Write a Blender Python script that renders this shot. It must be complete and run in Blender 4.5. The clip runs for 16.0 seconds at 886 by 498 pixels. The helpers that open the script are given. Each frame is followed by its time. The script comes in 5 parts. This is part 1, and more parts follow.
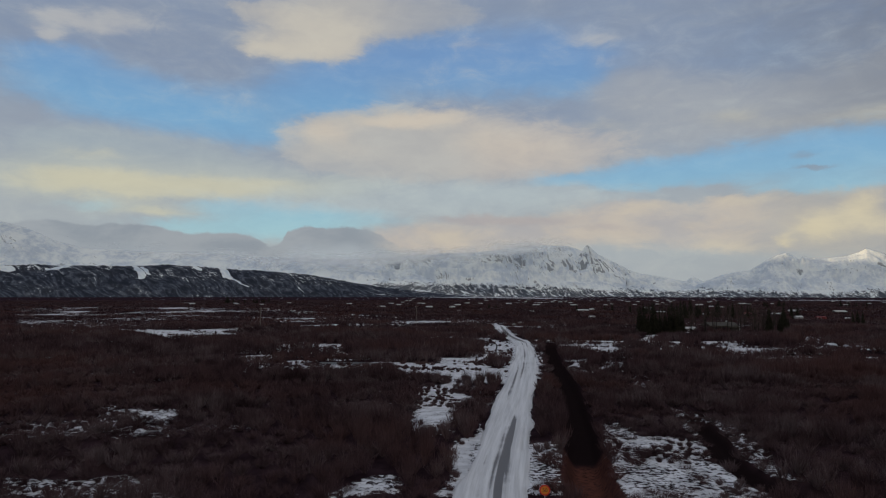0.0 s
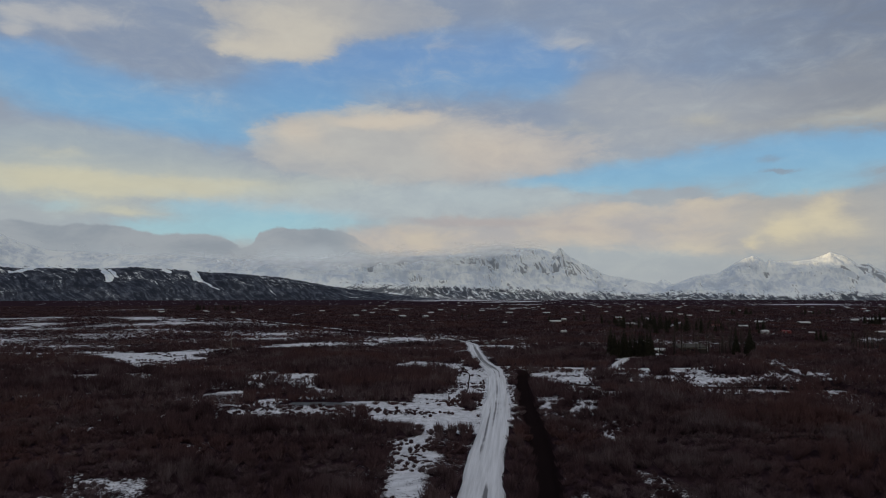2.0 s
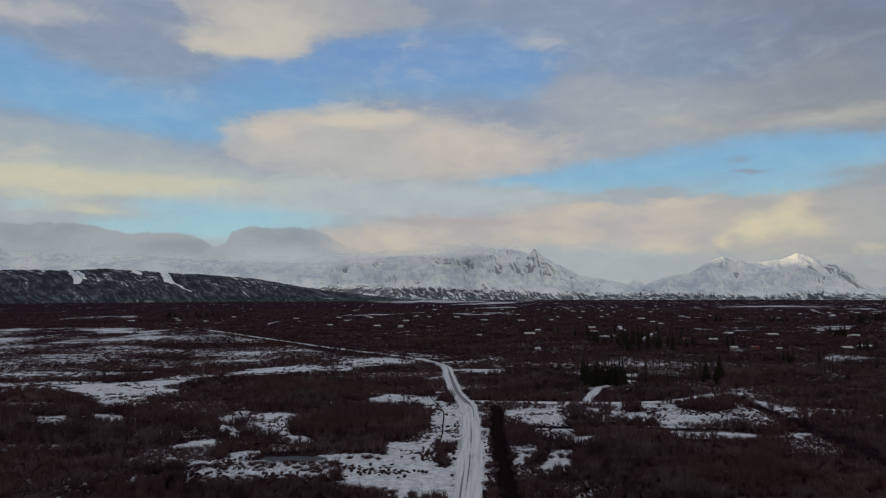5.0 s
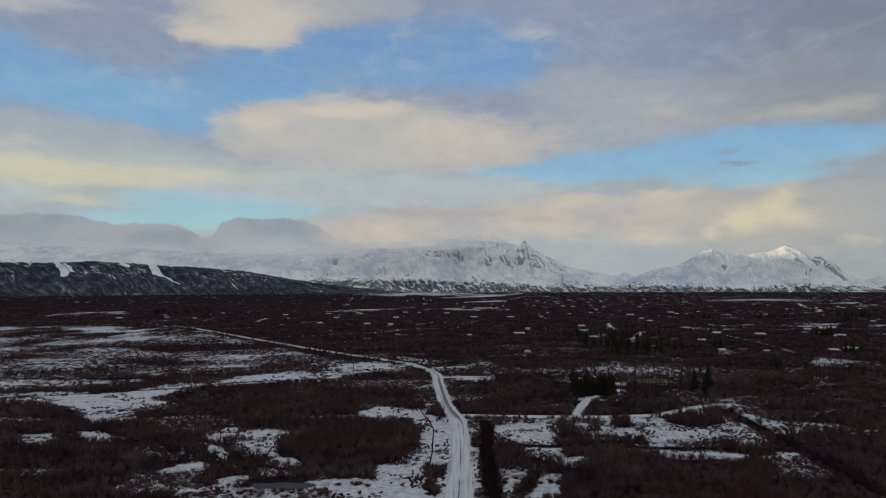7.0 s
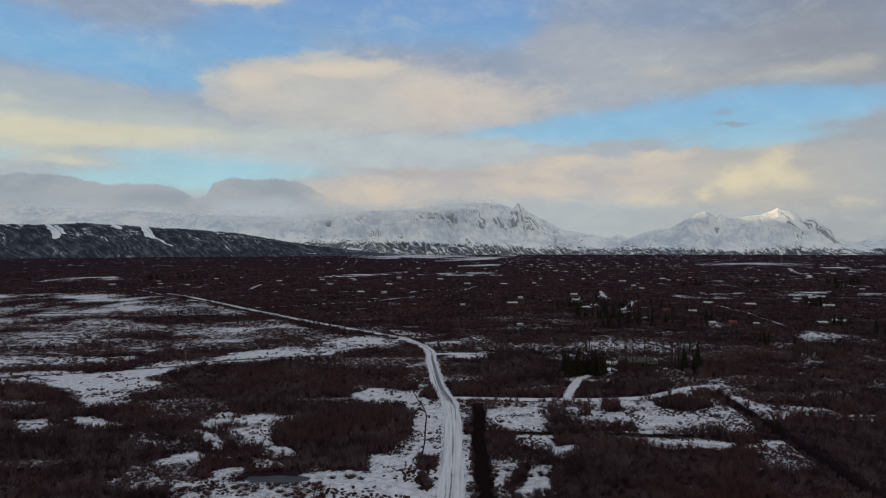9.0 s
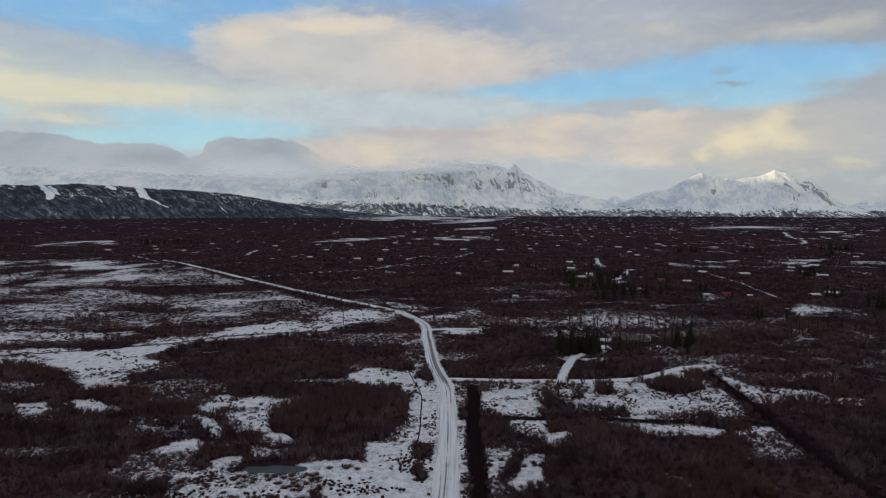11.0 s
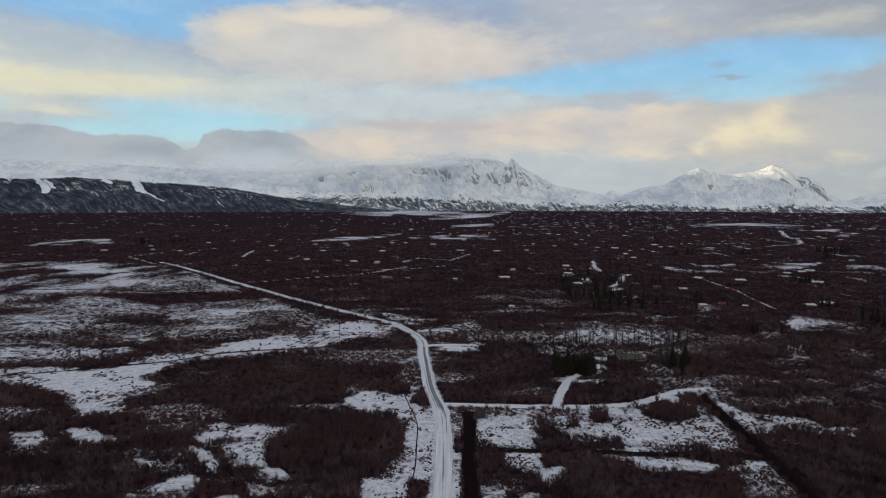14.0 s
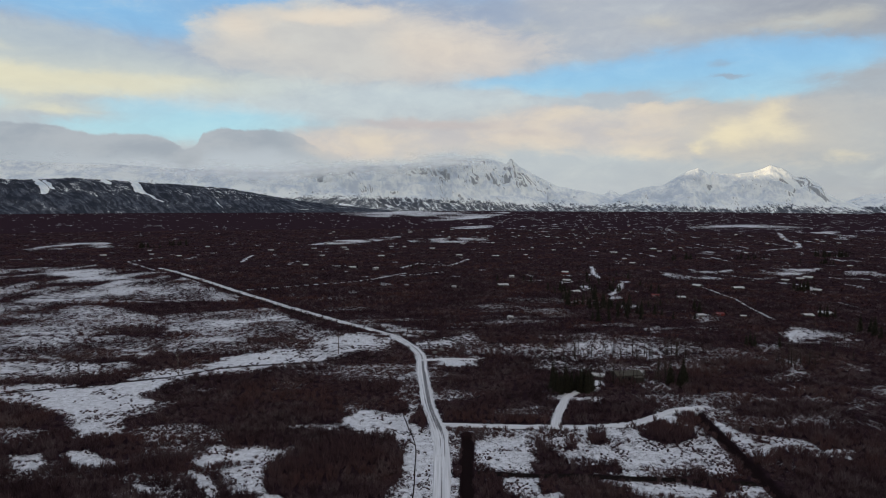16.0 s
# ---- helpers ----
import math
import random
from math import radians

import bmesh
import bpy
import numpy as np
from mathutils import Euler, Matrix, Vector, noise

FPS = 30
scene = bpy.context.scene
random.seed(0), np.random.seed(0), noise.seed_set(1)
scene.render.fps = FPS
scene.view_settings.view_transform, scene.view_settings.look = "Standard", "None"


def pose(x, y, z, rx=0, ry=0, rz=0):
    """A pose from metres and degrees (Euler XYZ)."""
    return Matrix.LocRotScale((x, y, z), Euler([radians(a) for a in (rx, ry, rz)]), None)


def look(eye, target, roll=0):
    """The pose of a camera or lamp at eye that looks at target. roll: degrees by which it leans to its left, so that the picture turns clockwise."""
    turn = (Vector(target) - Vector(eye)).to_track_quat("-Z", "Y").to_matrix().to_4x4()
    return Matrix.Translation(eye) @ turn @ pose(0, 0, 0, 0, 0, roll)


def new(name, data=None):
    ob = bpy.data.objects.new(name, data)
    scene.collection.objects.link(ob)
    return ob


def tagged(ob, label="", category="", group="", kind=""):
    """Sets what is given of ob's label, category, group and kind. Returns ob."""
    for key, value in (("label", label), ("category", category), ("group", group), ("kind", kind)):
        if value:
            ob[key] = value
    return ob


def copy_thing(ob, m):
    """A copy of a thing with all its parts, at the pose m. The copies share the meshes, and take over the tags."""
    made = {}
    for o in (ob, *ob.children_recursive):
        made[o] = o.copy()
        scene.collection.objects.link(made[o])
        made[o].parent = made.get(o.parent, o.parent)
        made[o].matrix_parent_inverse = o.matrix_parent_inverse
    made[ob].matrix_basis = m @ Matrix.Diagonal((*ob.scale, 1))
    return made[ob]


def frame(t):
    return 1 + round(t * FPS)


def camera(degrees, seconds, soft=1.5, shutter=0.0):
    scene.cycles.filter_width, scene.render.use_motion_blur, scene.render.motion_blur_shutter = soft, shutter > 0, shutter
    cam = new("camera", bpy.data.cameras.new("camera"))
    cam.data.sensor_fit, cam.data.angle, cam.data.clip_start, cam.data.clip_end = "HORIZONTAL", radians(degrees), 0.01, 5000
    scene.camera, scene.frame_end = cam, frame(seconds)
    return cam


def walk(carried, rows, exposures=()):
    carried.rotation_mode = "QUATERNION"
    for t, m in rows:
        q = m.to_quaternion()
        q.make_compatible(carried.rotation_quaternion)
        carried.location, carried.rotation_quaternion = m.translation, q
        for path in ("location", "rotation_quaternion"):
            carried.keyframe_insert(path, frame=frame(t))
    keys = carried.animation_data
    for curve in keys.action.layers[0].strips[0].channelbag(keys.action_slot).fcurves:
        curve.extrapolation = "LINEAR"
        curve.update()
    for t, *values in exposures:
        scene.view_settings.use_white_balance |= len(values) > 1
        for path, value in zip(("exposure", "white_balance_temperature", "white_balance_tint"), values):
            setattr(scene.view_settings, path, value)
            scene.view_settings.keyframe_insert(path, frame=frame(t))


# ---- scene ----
# camera and its walk: seconds, x, y, z, yaw, pitch, roll
PATH = [
    (0, 0.00, 0.00, 13.00, -0.012, 3.941, 0.047),
    (0.5, -0.03, -0.22, 14.88, -0.671, 3.987, -0.019),
    (1, 0.00, -0.45, 16.72, -1.280, 4.036, -0.048),
    (1.5, 0.06, -0.69, 18.54, -1.813, 4.046, -0.031),
    (2, 0.10, -0.93, 20.32, -2.300, 4.067, 0.003),
    (2.5, 0.14, -1.16, 22.07, -2.719, 4.040, 0.030),
    (3, 0.16, -1.40, 23.82, -3.092, 4.006, 0.035),
    (3.5, 0.18, -1.61, 25.56, -3.485, 3.979, 0.007),
    (4, 0.19, -1.76, 27.26, -3.828, 3.959, -0.036),
    (4.5, 0.22, -1.83, 28.93, -4.154, 3.989, -0.090),
    (5, 0.25, -1.85, 30.59, -4.455, 3.980, -0.175),
    (6.25, 0.35, -1.60, 34.68, -5.080, 3.820, -0.190),
    (7.5, 0.45, -1.35, 38.77, -5.440, 2.498, -0.205),
    (8, 0.51, -1.32, 40.48, -5.587, 1.612, -0.188),
    (8.5, 0.58, -1.27, 42.19, -5.758, 0.726, -0.163),
    (9, 0.67, -1.20, 43.88, -5.845, -0.136, -0.139),
    (9.5, 0.75, -1.12, 45.56, -5.954, -1.016, -0.114),
    (10, 0.84, -1.04, 47.21, -6.015, -1.884, -0.084),
    (11.25, 0.92, -0.77, 51.25, -6.200, -3.820, -0.011),
    (12.5, 1.00, -0.51, 55.28, -6.333, -4.127, 0.062),
    (13, 1.07, -0.47, 56.88, -6.367, -4.139, 0.090),
    (13.5, 1.14, -0.45, 58.48, -6.409, -4.159, 0.107),
    (14, 1.20, -0.43, 60.07, -6.419, -4.172, 0.126),
    (14.5, 1.27, -0.43, 61.66, -6.450, -4.184, 0.137),
    (15, 1.33, -0.42, 63.25, -6.458, -4.191, 0.133),
    (15.5, 1.38, -0.42, 64.84, -6.502, -4.206, 0.126),
    (16, 1.43, -0.44, 66.42, -6.490, -4.235, 0.115),
]

def shot(x, y, z, yaw, pitch, roll):
    a, b = radians(yaw), radians(pitch)
    ahead = Vector((-math.sin(a) * math.cos(b), math.cos(a) * math.cos(b), math.sin(b)))
    return look((x, y, z), Vector((x, y, z)) + 100 * ahead, roll)


cam = camera(67.42, 16.0, soft=1.1)
walk(cam, [(r[0], shot(*r[1:])) for r in PATH], [(0, 0.0), (5, 0.02), (7.5, 0.06), (9, 0.17), (10, 0.25), (12.5, 0.38), (16, 0.40)])

# ---- world: winter sky with broken cloud, low sun cut off by an added ridge ----
SUN_EL, SUN_AZ = 4.0, -110.0
world = bpy.data.worlds.new("winter_sky")
scene.world = world
world.use_nodes = True


class Tree:
    """Short hand for building node trees."""

    def __init__(self, tree):
        self.t = tree
        tree.nodes.clear()

    def n(self, kind, out=0, ins=(), **props):
        node = self.t.nodes.new(kind)
        for key, value in props.items():
            if key == "operation":
                node.operation = value
            elif key == "data_type":
                node.data_type = value
            elif key == "blend_type":
                node.blend_type = value
            elif key == "attribute_name":
                node.attribute_name = value
            elif key == "noise_dimensions":
                node.noise_dimensions = value
            elif key == "interpolation_type":
                node.interpolation_type = value
            elif key == "feature":
                node.feature = value
        for key, value in (ins.items() if isinstance(ins, dict) else enumerate(ins)):
            self.put(node.inputs[key], value)
        return node if out is None else node.outputs[out]

    def put(self, socket, value):
        if isinstance(value, bpy.types.NodeSocket):
            self.t.links.new(value, socket)
        elif value is not None:
            socket.default_value = value

    def math(self, op, a, b=0.0, c=0.0):
        return self.n("ShaderNodeMath", ins=(a, b, c), operation=op)

    def vec(self, op, a, b=(0, 0, 0)):
        return self.n("ShaderNodeVectorMath", ins=(a, b), operation=op)

    def step(self, x, lo, hi, a=0.0, b=1.0):
        return self.n("ShaderNodeMapRange", ins={0: x, 1: lo, 2: hi, 3: a, 4: b}, interpolation_type="SMOOTHSTEP")

    def mix(self, f, a, b, blend="MIX"):
        return self.n("ShaderNodeMix", out=2, ins={0: f, 6: a, 7: b}, data_type="RGBA", blend_type=blend)

    def noise(self, vector, scale, detail=4.0, rough=0.55, distort=0.0, color=False):
        return self.n("ShaderNodeTexNoise", out=1 if color else 0, ins={"Vector": vector, "Scale": scale, "Detail": detail, "Roughness": rough, "Distortion": distort})


def rgb(r, g, b):
    """Linear colour from 0..255 display values."""
    f = lambda v: ((v / 255 + 0.055) / 1.055) ** 2.4 if v > 10 else v / 255 / 12.92
    return (f(r), f(g), f(b), 1)


w = Tree(world.node_tree)
direction = w.n("ShaderNodeTexCoord", out=0)
sep = w.n("ShaderNodeSeparateXYZ", out=None, ins=(direction,))
az = w.math("MULTIPLY", w.math("ARCTAN2", sep.outputs[0], sep.outputs[1]), 57.2958)
el = w.math("MULTIPLY", w.math("ARCSINE", sep.outputs[2]), 57.2958)
flat = w.n("ShaderNodeCombineXYZ", ins=(az, el, 0.0))
# the cloud field drifts in layers: wisps stretched along the horizon
stretched = w.vec("MULTIPLY", flat, (0.75, 1.5, 1))
warp = w.vec("SUBTRACT", w.noise(stretched, 0.13, 5, 0.6, color=True), (0.5, 0.5, 0.5))
fine = w.vec("SUBTRACT", w.noise(stretched, 0.5, 5, 0.6, color=True), (0.5, 0.5, 0.5))
place = w.vec("ADD", w.vec("ADD", flat, w.vec("MULTIPLY", warp, (4.0, 1.5, 0))), w.vec("MULTIPLY", fine, (2.4, 1.3, 0)))
body = w.noise(stretched, 0.2, 7, 0.6, 0.3)
billow = w.math("SUBTRACT", w.noise(stretched, 0.42, 7, 0.65, 0.6), 0.5)
wisp = w.noise(w.vec("MULTIPLY", flat, (0.3, 1.1, 1)), 0.55, 7, 0.62, 0.4)
fibre = w.math("SUBTRACT", w.noise(w.vec("ADD", w.vec("MULTIPLY", flat, (0.35, 1.3, 1)), w.vec("MULTIPLY", warp, (2, 2, 0))), 0.32, 6, 0.6, 0.3), 0.5)


def field(*blobs):
    """Soft ovals that flow together: azimuth, elevation, half widths, weight."""
    total = 0.0
    for a, e, ra, re, k in blobs:
        q = w.vec("MULTIPLY", w.vec("SUBTRACT", place, (a, e, 0)), (1 / ra, 1 / re, 0))
        d = w.n("ShaderNodeVectorMath", out=1, ins=(q, q), operation="DOT_PRODUCT")
        total = w.math("MULTIPLY_ADD", w.math("POWER", 0.42, d), k, total)
    return total


def cover(total, lo, hi, ragged=0.6, most=1.0):
    """How much of the sky a field hides, with a billowing edge."""
    q = w.math("MULTIPLY_ADD", fibre, ragged * 0.9, w.math("MULTIPLY_ADD", billow, ragged, total))
    return w.math("ADD", w.step(q, lo, hi, 0.0, most * 0.42), w.step(q, lo - 0.25, hi + 0.65, 0.0, most * 0.58))


# openings in the veil, then the clouds and where the light strikes them
GAPS = field((-29.1, 15.7, 6.1, 1.90, 1), (-23.8, 15.2, 6.7, 1.59, 1), (-30.6, 17.2, 3.1, 1.23, 1), (-18.4, 14.6, 6.4, 1.97, 0.8), (-15.9, 13.0, 4.9, 1.17, 0.7), 
    (-4.0, 19.8, 5.9, 1.88, 1), (1.9, 18.8, 6.9, 2.27, 1), (7.9, 19.6, 6.4, 2.34, 0.9), (12.0, 18.6, 3.4, 2.17, 0.8), (-9.8, 18.2, 3.8, 2.46, 0.9), 
    (-12.1, 16.6, 4.6, 1.70, 0.8), (-7.9, 15.9, 3.3, 1.19, 0.7), (6.4, 22.4, 7.4, 1.75, 0.35), (25.2, 19.0, 7.3, 2.53, 0.4))
STRAIT = field((20.6, 10.3, 6.7, 1.10, 1), (27.0, 10.3, 6.2, 1.76, 1), (32.9, 10.5, 4.5, 1.75, 1), (37.6, 10.5, 3.4, 1.11, 1), (16.0, 9.6, 5.6, 0.85, 0.9), 
    (10.2, 9.7, 4.4, 0.62, 0.6), (31.0, 8.1, 5.0, 0.77, 0.9), (-15.1, 5.9, 5.7, 1.30, 1), (-11.0, 6.5, 4.1, 1.04, 0.9), (-4.9, 6.5, 2.9, 0.86, 0.5), 
    (-21.4, 5.4, 6.1, 0.54, 0.7), (-28.7, 6.8, 3.2, 0.58, 0.5), (-18.2, 7.2, 3.4, 0.64, 0.6))
HEAP = field((-10.0, 14.0, 3.1, 1.20, 1), (-5.9, 13.6, 4.3, 2.11, 1), (-1.1, 13.3, 5.9, 2.75, 1), (6.3, 12.7, 7.3, 2.76, 0.8), (13.6, 12.3, 5.7, 2.11, 0.5), 
    (-1.5, 11.1, 10.7, 1.44, 0.8), (-11.6, 12.1, 2.8, 1.15, 0.7), (-5.0, 14.8, 2.9, 1.02, 0.7))
HEAP_LIT = field((-10.2, 13.8, 2.4, 1.01, 1), (-4.7, 14.9, 2.9, 0.65, 0.8), (-1.1, 15.3, 4.2, 0.85, 1), (3.9, 13.5, 3.5, 1.42, 0.5), (7.3, 12.2, 5.9, 1.33, 0.55), 
    (-7.8, 12.1, 2.9, 0.94, 0.35))
CROWN = field((-12.3, 22.3, 4.4, 2.12, 1), (-14.8, 20.4, 2.8, 0.72, 0.9), (-9.9, 20.7, 2.8, 1.22, 1), (-8.0, 23.3, 4.6, 2.22, 1), (-3.1, 23.2, 4.7, 1.52, 1), 
    (0.6, 23.6, 3.0, 1.12, 0.6), (-16.4, 22.9, 2.2, 0.74, 0.7))
CROWN_LIT = field((-12.2, 22.1, 3.9, 1.91, 1), (-10.8, 20.3, 2.9, 0.78, 1), (-8.0, 21.6, 2.4, 1.30, 0.6), (-15.0, 20.3, 2.3, 0.51, 0.9), (-4.1, 23.6, 3.4, 1.08, 0.3))
WISPS = field((-30.9, 20.3, 1.7, 0.60, 0.9), (-31.3, 18.9, 0.9, 0.60, 1), (-28.0, 19.8, 1.8, 0.58, 0.7), (-27.1, 20.8, 2.2, 0.78, 0.5), 
    (-25.1, 21.0, 4.7, 1.26, 0.35), (12.1, 21.6, 2.9, 0.96, 0.4), (13.8, 21.1, 1.9, 0.44, 0.45), (2.4, 20.9, 2.2, 0.58, 0.5), (14.5, 19.3, 1.6, 0.58, 0.5), 
    (-19.7, 16.6, 5.1, 0.69, 0.22), (-16.2, 15.7, 2.6, 0.62, 0.25), (-1.6, 18.3, 2.5, 1.37, 0.22))
SHEET = field((-30.9, 9.2, 4.4, 2.21, 1), (-25.5, 9.2, 6.1, 1.79, 1), (-19.5, 9.1, 6.3, 1.34, 1), (-13.8, 9.0, 5.4, 1.11, 0.8), (-28.9, 12.0, 4.6, 1.05, 0.7), 
    (-24.1, 11.9, 5.1, 1.10, 0.6), (-19.1, 11.0, 5.9, 0.89, 0.7), (-24.1, 6.5, 3.5, 0.60, 0.75), (-7.8, 9.2, 5.7, 1.43, 0.6))
SHEET_LIT = field((-29.9, 8.7, 3.8, 1.13, 1), (-25.5, 8.6, 3.8, 1.06, 1), (-19.5, 8.6, 5.0, 0.90, 1), (-27.8, 10.9, 2.9, 0.50, 0.5), (-23.5, 6.5, 2.7, 0.48, 0.8), 
    (-14.3, 9.2, 4.0, 0.64, 0.5))
SHELF = field((18.4, 16.0, 6.9, 2.47, 1), (25.1, 14.3, 6.8, 1.75, 1), (31.2, 14.1, 5.8, 2.00, 1), (35.7, 15.2, 4.6, 2.97, 1), (20.6, 13.1, 6.3, 1.00, 0.7), 
    (38.3, 12.8, 2.6, 1.56, 1), (15.6, 17.5, 2.8, 1.35, 0.6))
SHELF_LIT = field((23.8, 14.0, 2.1, 0.62, 0.8), (33.0, 13.0, 3.5, 0.79, 0.8), (37.0, 12.8, 2.2, 1.02, 0.7), (13.9, 14.2, 2.6, 0.83, 0.6), (27.1, 13.2, 2.5, 0.52, 0.4), 
    (16.5, 15.6, 2.8, 0.91, 0.25))
HAZE = field((-3.5, 8.6, 12.0, 1.35, 0.8), (6.3, 8.8, 5.9, 0.87, 0.8), (-10.6, 7.2, 5.5, 0.85, 0.5), (-17.3, 7.5, 4.3, 0.63, 0.4), (13.6, 8.2, 4.7, 0.48, 0.4), 
    (1.4, 7.2, 9.7, 0.68, 0.5))
LOW = field((-1.0, 4.4, 4.4, 1.27, 1), (6.3, 5.2, 7.3, 1.46, 1), (13.6, 5.8, 5.7, 1.34, 1), (20.5, 5.6, 5.8, 1.62, 1), (26.9, 5.4, 4.9, 2.00, 1), 
    (32.8, 5.1, 4.1, 2.04, 1), (37.0, 5.2, 3.0, 2.10, 1), (16.2, 7.3, 2.8, 0.76, 0.8), (25.3, 7.3, 2.6, 0.54, 0.9), (32.5, 6.8, 1.6, 0.93, 0.9), 
    (-3.7, 4.7, 2.4, 0.88, 0.7), (40.6, 5.5, 2.8, 1.94, 1))
LOW_LIT = field((16.9, 7.3, 2.4, 0.56, 0.6), (0.9, 4.8, 2.9, 0.68, 0.6), (24.9, 7.4, 2.2, 0.45, 0.8), (20.9, 5.8, 2.2, 0.46, 0.5), (23.5, 4.0, 2.7, 0.55, 0.7), 
    (8.8, 4.4, 3.9, 0.58, 0.4), (13.5, 4.0, 2.8, 0.57, 0.3))
GOLD = field((29.7, 5.1, 1.9, 0.96, 1), (32.4, 6.6, 1.3, 1.02, 0.8), (33.7, 5.0, 2.2, 1.26, 0.6), (27.4, 4.1, 0.7, 0.44, 0.7), (37.6, 3.3, 1.7, 0.57, 0.6))
STREAKS = field((6.3, 6.3, 5.4, 0.43, 1), (13.6, 5.5, 2.4, 0.39, 0.7), (2.2, 6.6, 2.9, 0.34, 0.7), (21.8, 5.1, 3.1, 0.33, 0.35), (29.1, 9.5, 1.4, 0.15, 1.1), 
    (28.6, 10.5, 1.0, 0.35, 0.7), (25.8, 10.5, 0.8, 0.44, 0.2))
# bank of low cloud lying on the western mountains: its upper edge as azimuth, elevation
EDGE = [(-36.4, 5.02), (-30.8, 5.52), (-27.6, 5.42), (-25.0, 5.52), (-23.4, 5.38), (-21.4, 5.02), (-17.3, 5.08), (-15.7, 4.76), (-14.7, 4.05), (-13.8, 4.44), (-13.2, 5.39), (-11.9, 5.85), (-10.1, 5.66), (-7.8, 5.85), (-6.3, 5.54), (-5.1, 4.98), (-3.7, 4.22), (-0.0, 3.32), (2.9, 2.59)]
ramp = w.n("ShaderNodeValToRGB", out=None, ins=(w.math("MULTIPLY_ADD", w.n("ShaderNodeSeparateXYZ", out=0, ins=(w.vec("ADD", flat, w.vec("MULTIPLY", fine, (0.9, 0, 0))),)), 1 / 60, 50 / 60),))
ramp.color_ramp.elements.remove(ramp.color_ramp.elements[0])
for i, (a, e) in enumerate(EDGE):
    q = ramp.color_ramp.elements[0] if i == 0 else ramp.color_ramp.elements.new((a + 50) / 60)
    q.position, q.color = (a + 50) / 60, (e / 10, e / 10, e / 10, 1)
over = w.math("SUBTRACT", w.math("ADD", el, w.math("MULTIPLY", w.n("ShaderNodeSeparateXYZ", out=1, ins=(fine,)), 0.9)), w.math("MULTIPLY", ramp.outputs[0], 10.0))
FOG = w.math("MULTIPLY", w.step(over, 0.10, -0.14), w.step(az, 0, -9))
sky_node = w.n("ShaderNodeTexSky", out=None)
sky_node.sky_type, sky_node.sun_disc = "NISHITA", False
sky_node.sun_elevation, sky_node.sun_rotation = radians(SUN_EL + 4), radians(SUN_AZ)
sky_node.air_density, sky_node.dust_density, sky_node.ozone_density = 1.0, 0.6, 1.5
blue = w.mix(w.step(el, 4, 13), rgb(160, 200, 210), rgb(122, 171, 209))
blue = w.mix(w.step(el, 13, 21), blue, rgb(115, 153, 199))
veil = w.mix(w.step(el, 6, 19), rgb(168, 175, 180), rgb(139, 152, 173))
veil = w.mix(w.step(az, 16, 38, 0.0, 0.9), veil, w.mix(w.step(el, 10, 20), rgb(153, 158, 164), rgb(121, 129, 145)))
veil = w.mix(w.step(wisp, 0.35, 0.7, 0.0, 0.25), veil, w.mix(w.step(el, 6, 16), rgb(160, 170, 179), rgb(124, 144, 176)))
veil = w.mix(w.step(sep.outputs[1], 0.35, -0.1), veil, rgb(204, 201, 196))
# out of the openings named above the veil breaks up by itself
open_sky = w.math("MULTIPLY", w.step(wisp, 0.50, 0.70), w.step(el, 25, 34, 0.0, 0.5))
seen = w.mix(w.math("MAXIMUM", cover(GAPS, 0.22, 1.0, 0.5, 0.97), open_sky), veil, blue)
seen = w.mix(cover(WISPS, 0.12, 0.9, 0.8, 0.9), seen, rgb(186, 186, 186))
seen = w.mix(cover(SHELF, 0.3, 1.1, 0.5, 0.75), seen, w.mix(w.step(az, 22, 37), rgb(165, 169, 175), rgb(139, 143, 152)))
seen = w.mix(cover(SHELF_LIT, 0.15, 1.1, 0.4, 0.75), seen, rgb(188, 184, 170))
seen = w.mix(cover(CROWN, 0.40, 0.80, 0.8), seen, w.mix(w.step(az, -9, 0), rgb(178, 177, 176), rgb(160, 165, 174)))
seen = w.mix(cover(CROWN_LIT, 0.25, 1.0, 0.4), seen, rgb(201, 195, 183))
seen = w.mix(cover(SHEET, 0.28, 0.95, 0.7), seen, w.mix(w.step(el, 8.5, 12), rgb(183, 188, 182), rgb(160, 172, 181)))
seen = w.mix(cover(SHEET_LIT, 0.2, 1.0, 0.5), seen, rgb(203, 199, 176))
seen = w.mix(cover(HEAP, 0.42, 0.85, 0.8), seen, w.mix(w.step(az, -2, 8), rgb(184, 183, 180), rgb(190, 183, 177)))
seen = w.mix(cover(HEAP_LIT, 0.2, 1.1, 0.4, 0.9), seen, rgb(209, 197, 181))
seen = w.mix(cover(STRAIT, 0.25, 0.95, 0.9, 0.96), seen, blue)
seen = w.mix(cover(HAZE, 0.15, 1.1, 0.7, 0.7), seen, rgb(183, 195, 198))
seen = w.mix(cover(LOW, 0.36, 0.82, 0.7, 0.95), seen, w.mix(w.step(az, 22, 30, 0.0, 0.8), w.mix(w.step(body, 0.35, 0.62), rgb(178, 174, 174), rgb(197, 186, 174)), w.mix(w.step(az, 32, 39), rgb(176, 172, 166), rgb(161, 165, 168))))
seen = w.mix(cover(LOW_LIT, 0.15, 1.0, 0.5, 0.8), seen, rgb(206, 195, 175))
seen = w.mix(cover(GOLD, 0.2, 0.95, 0.5), seen, rgb(212, 200, 171))
seen = w.mix(cover(STREAKS, 0.15, 0.9, 0.3, 0.85), seen, w.mix(w.step(az, 17, 25), rgb(175, 167, 167), rgb(140, 150, 164)))
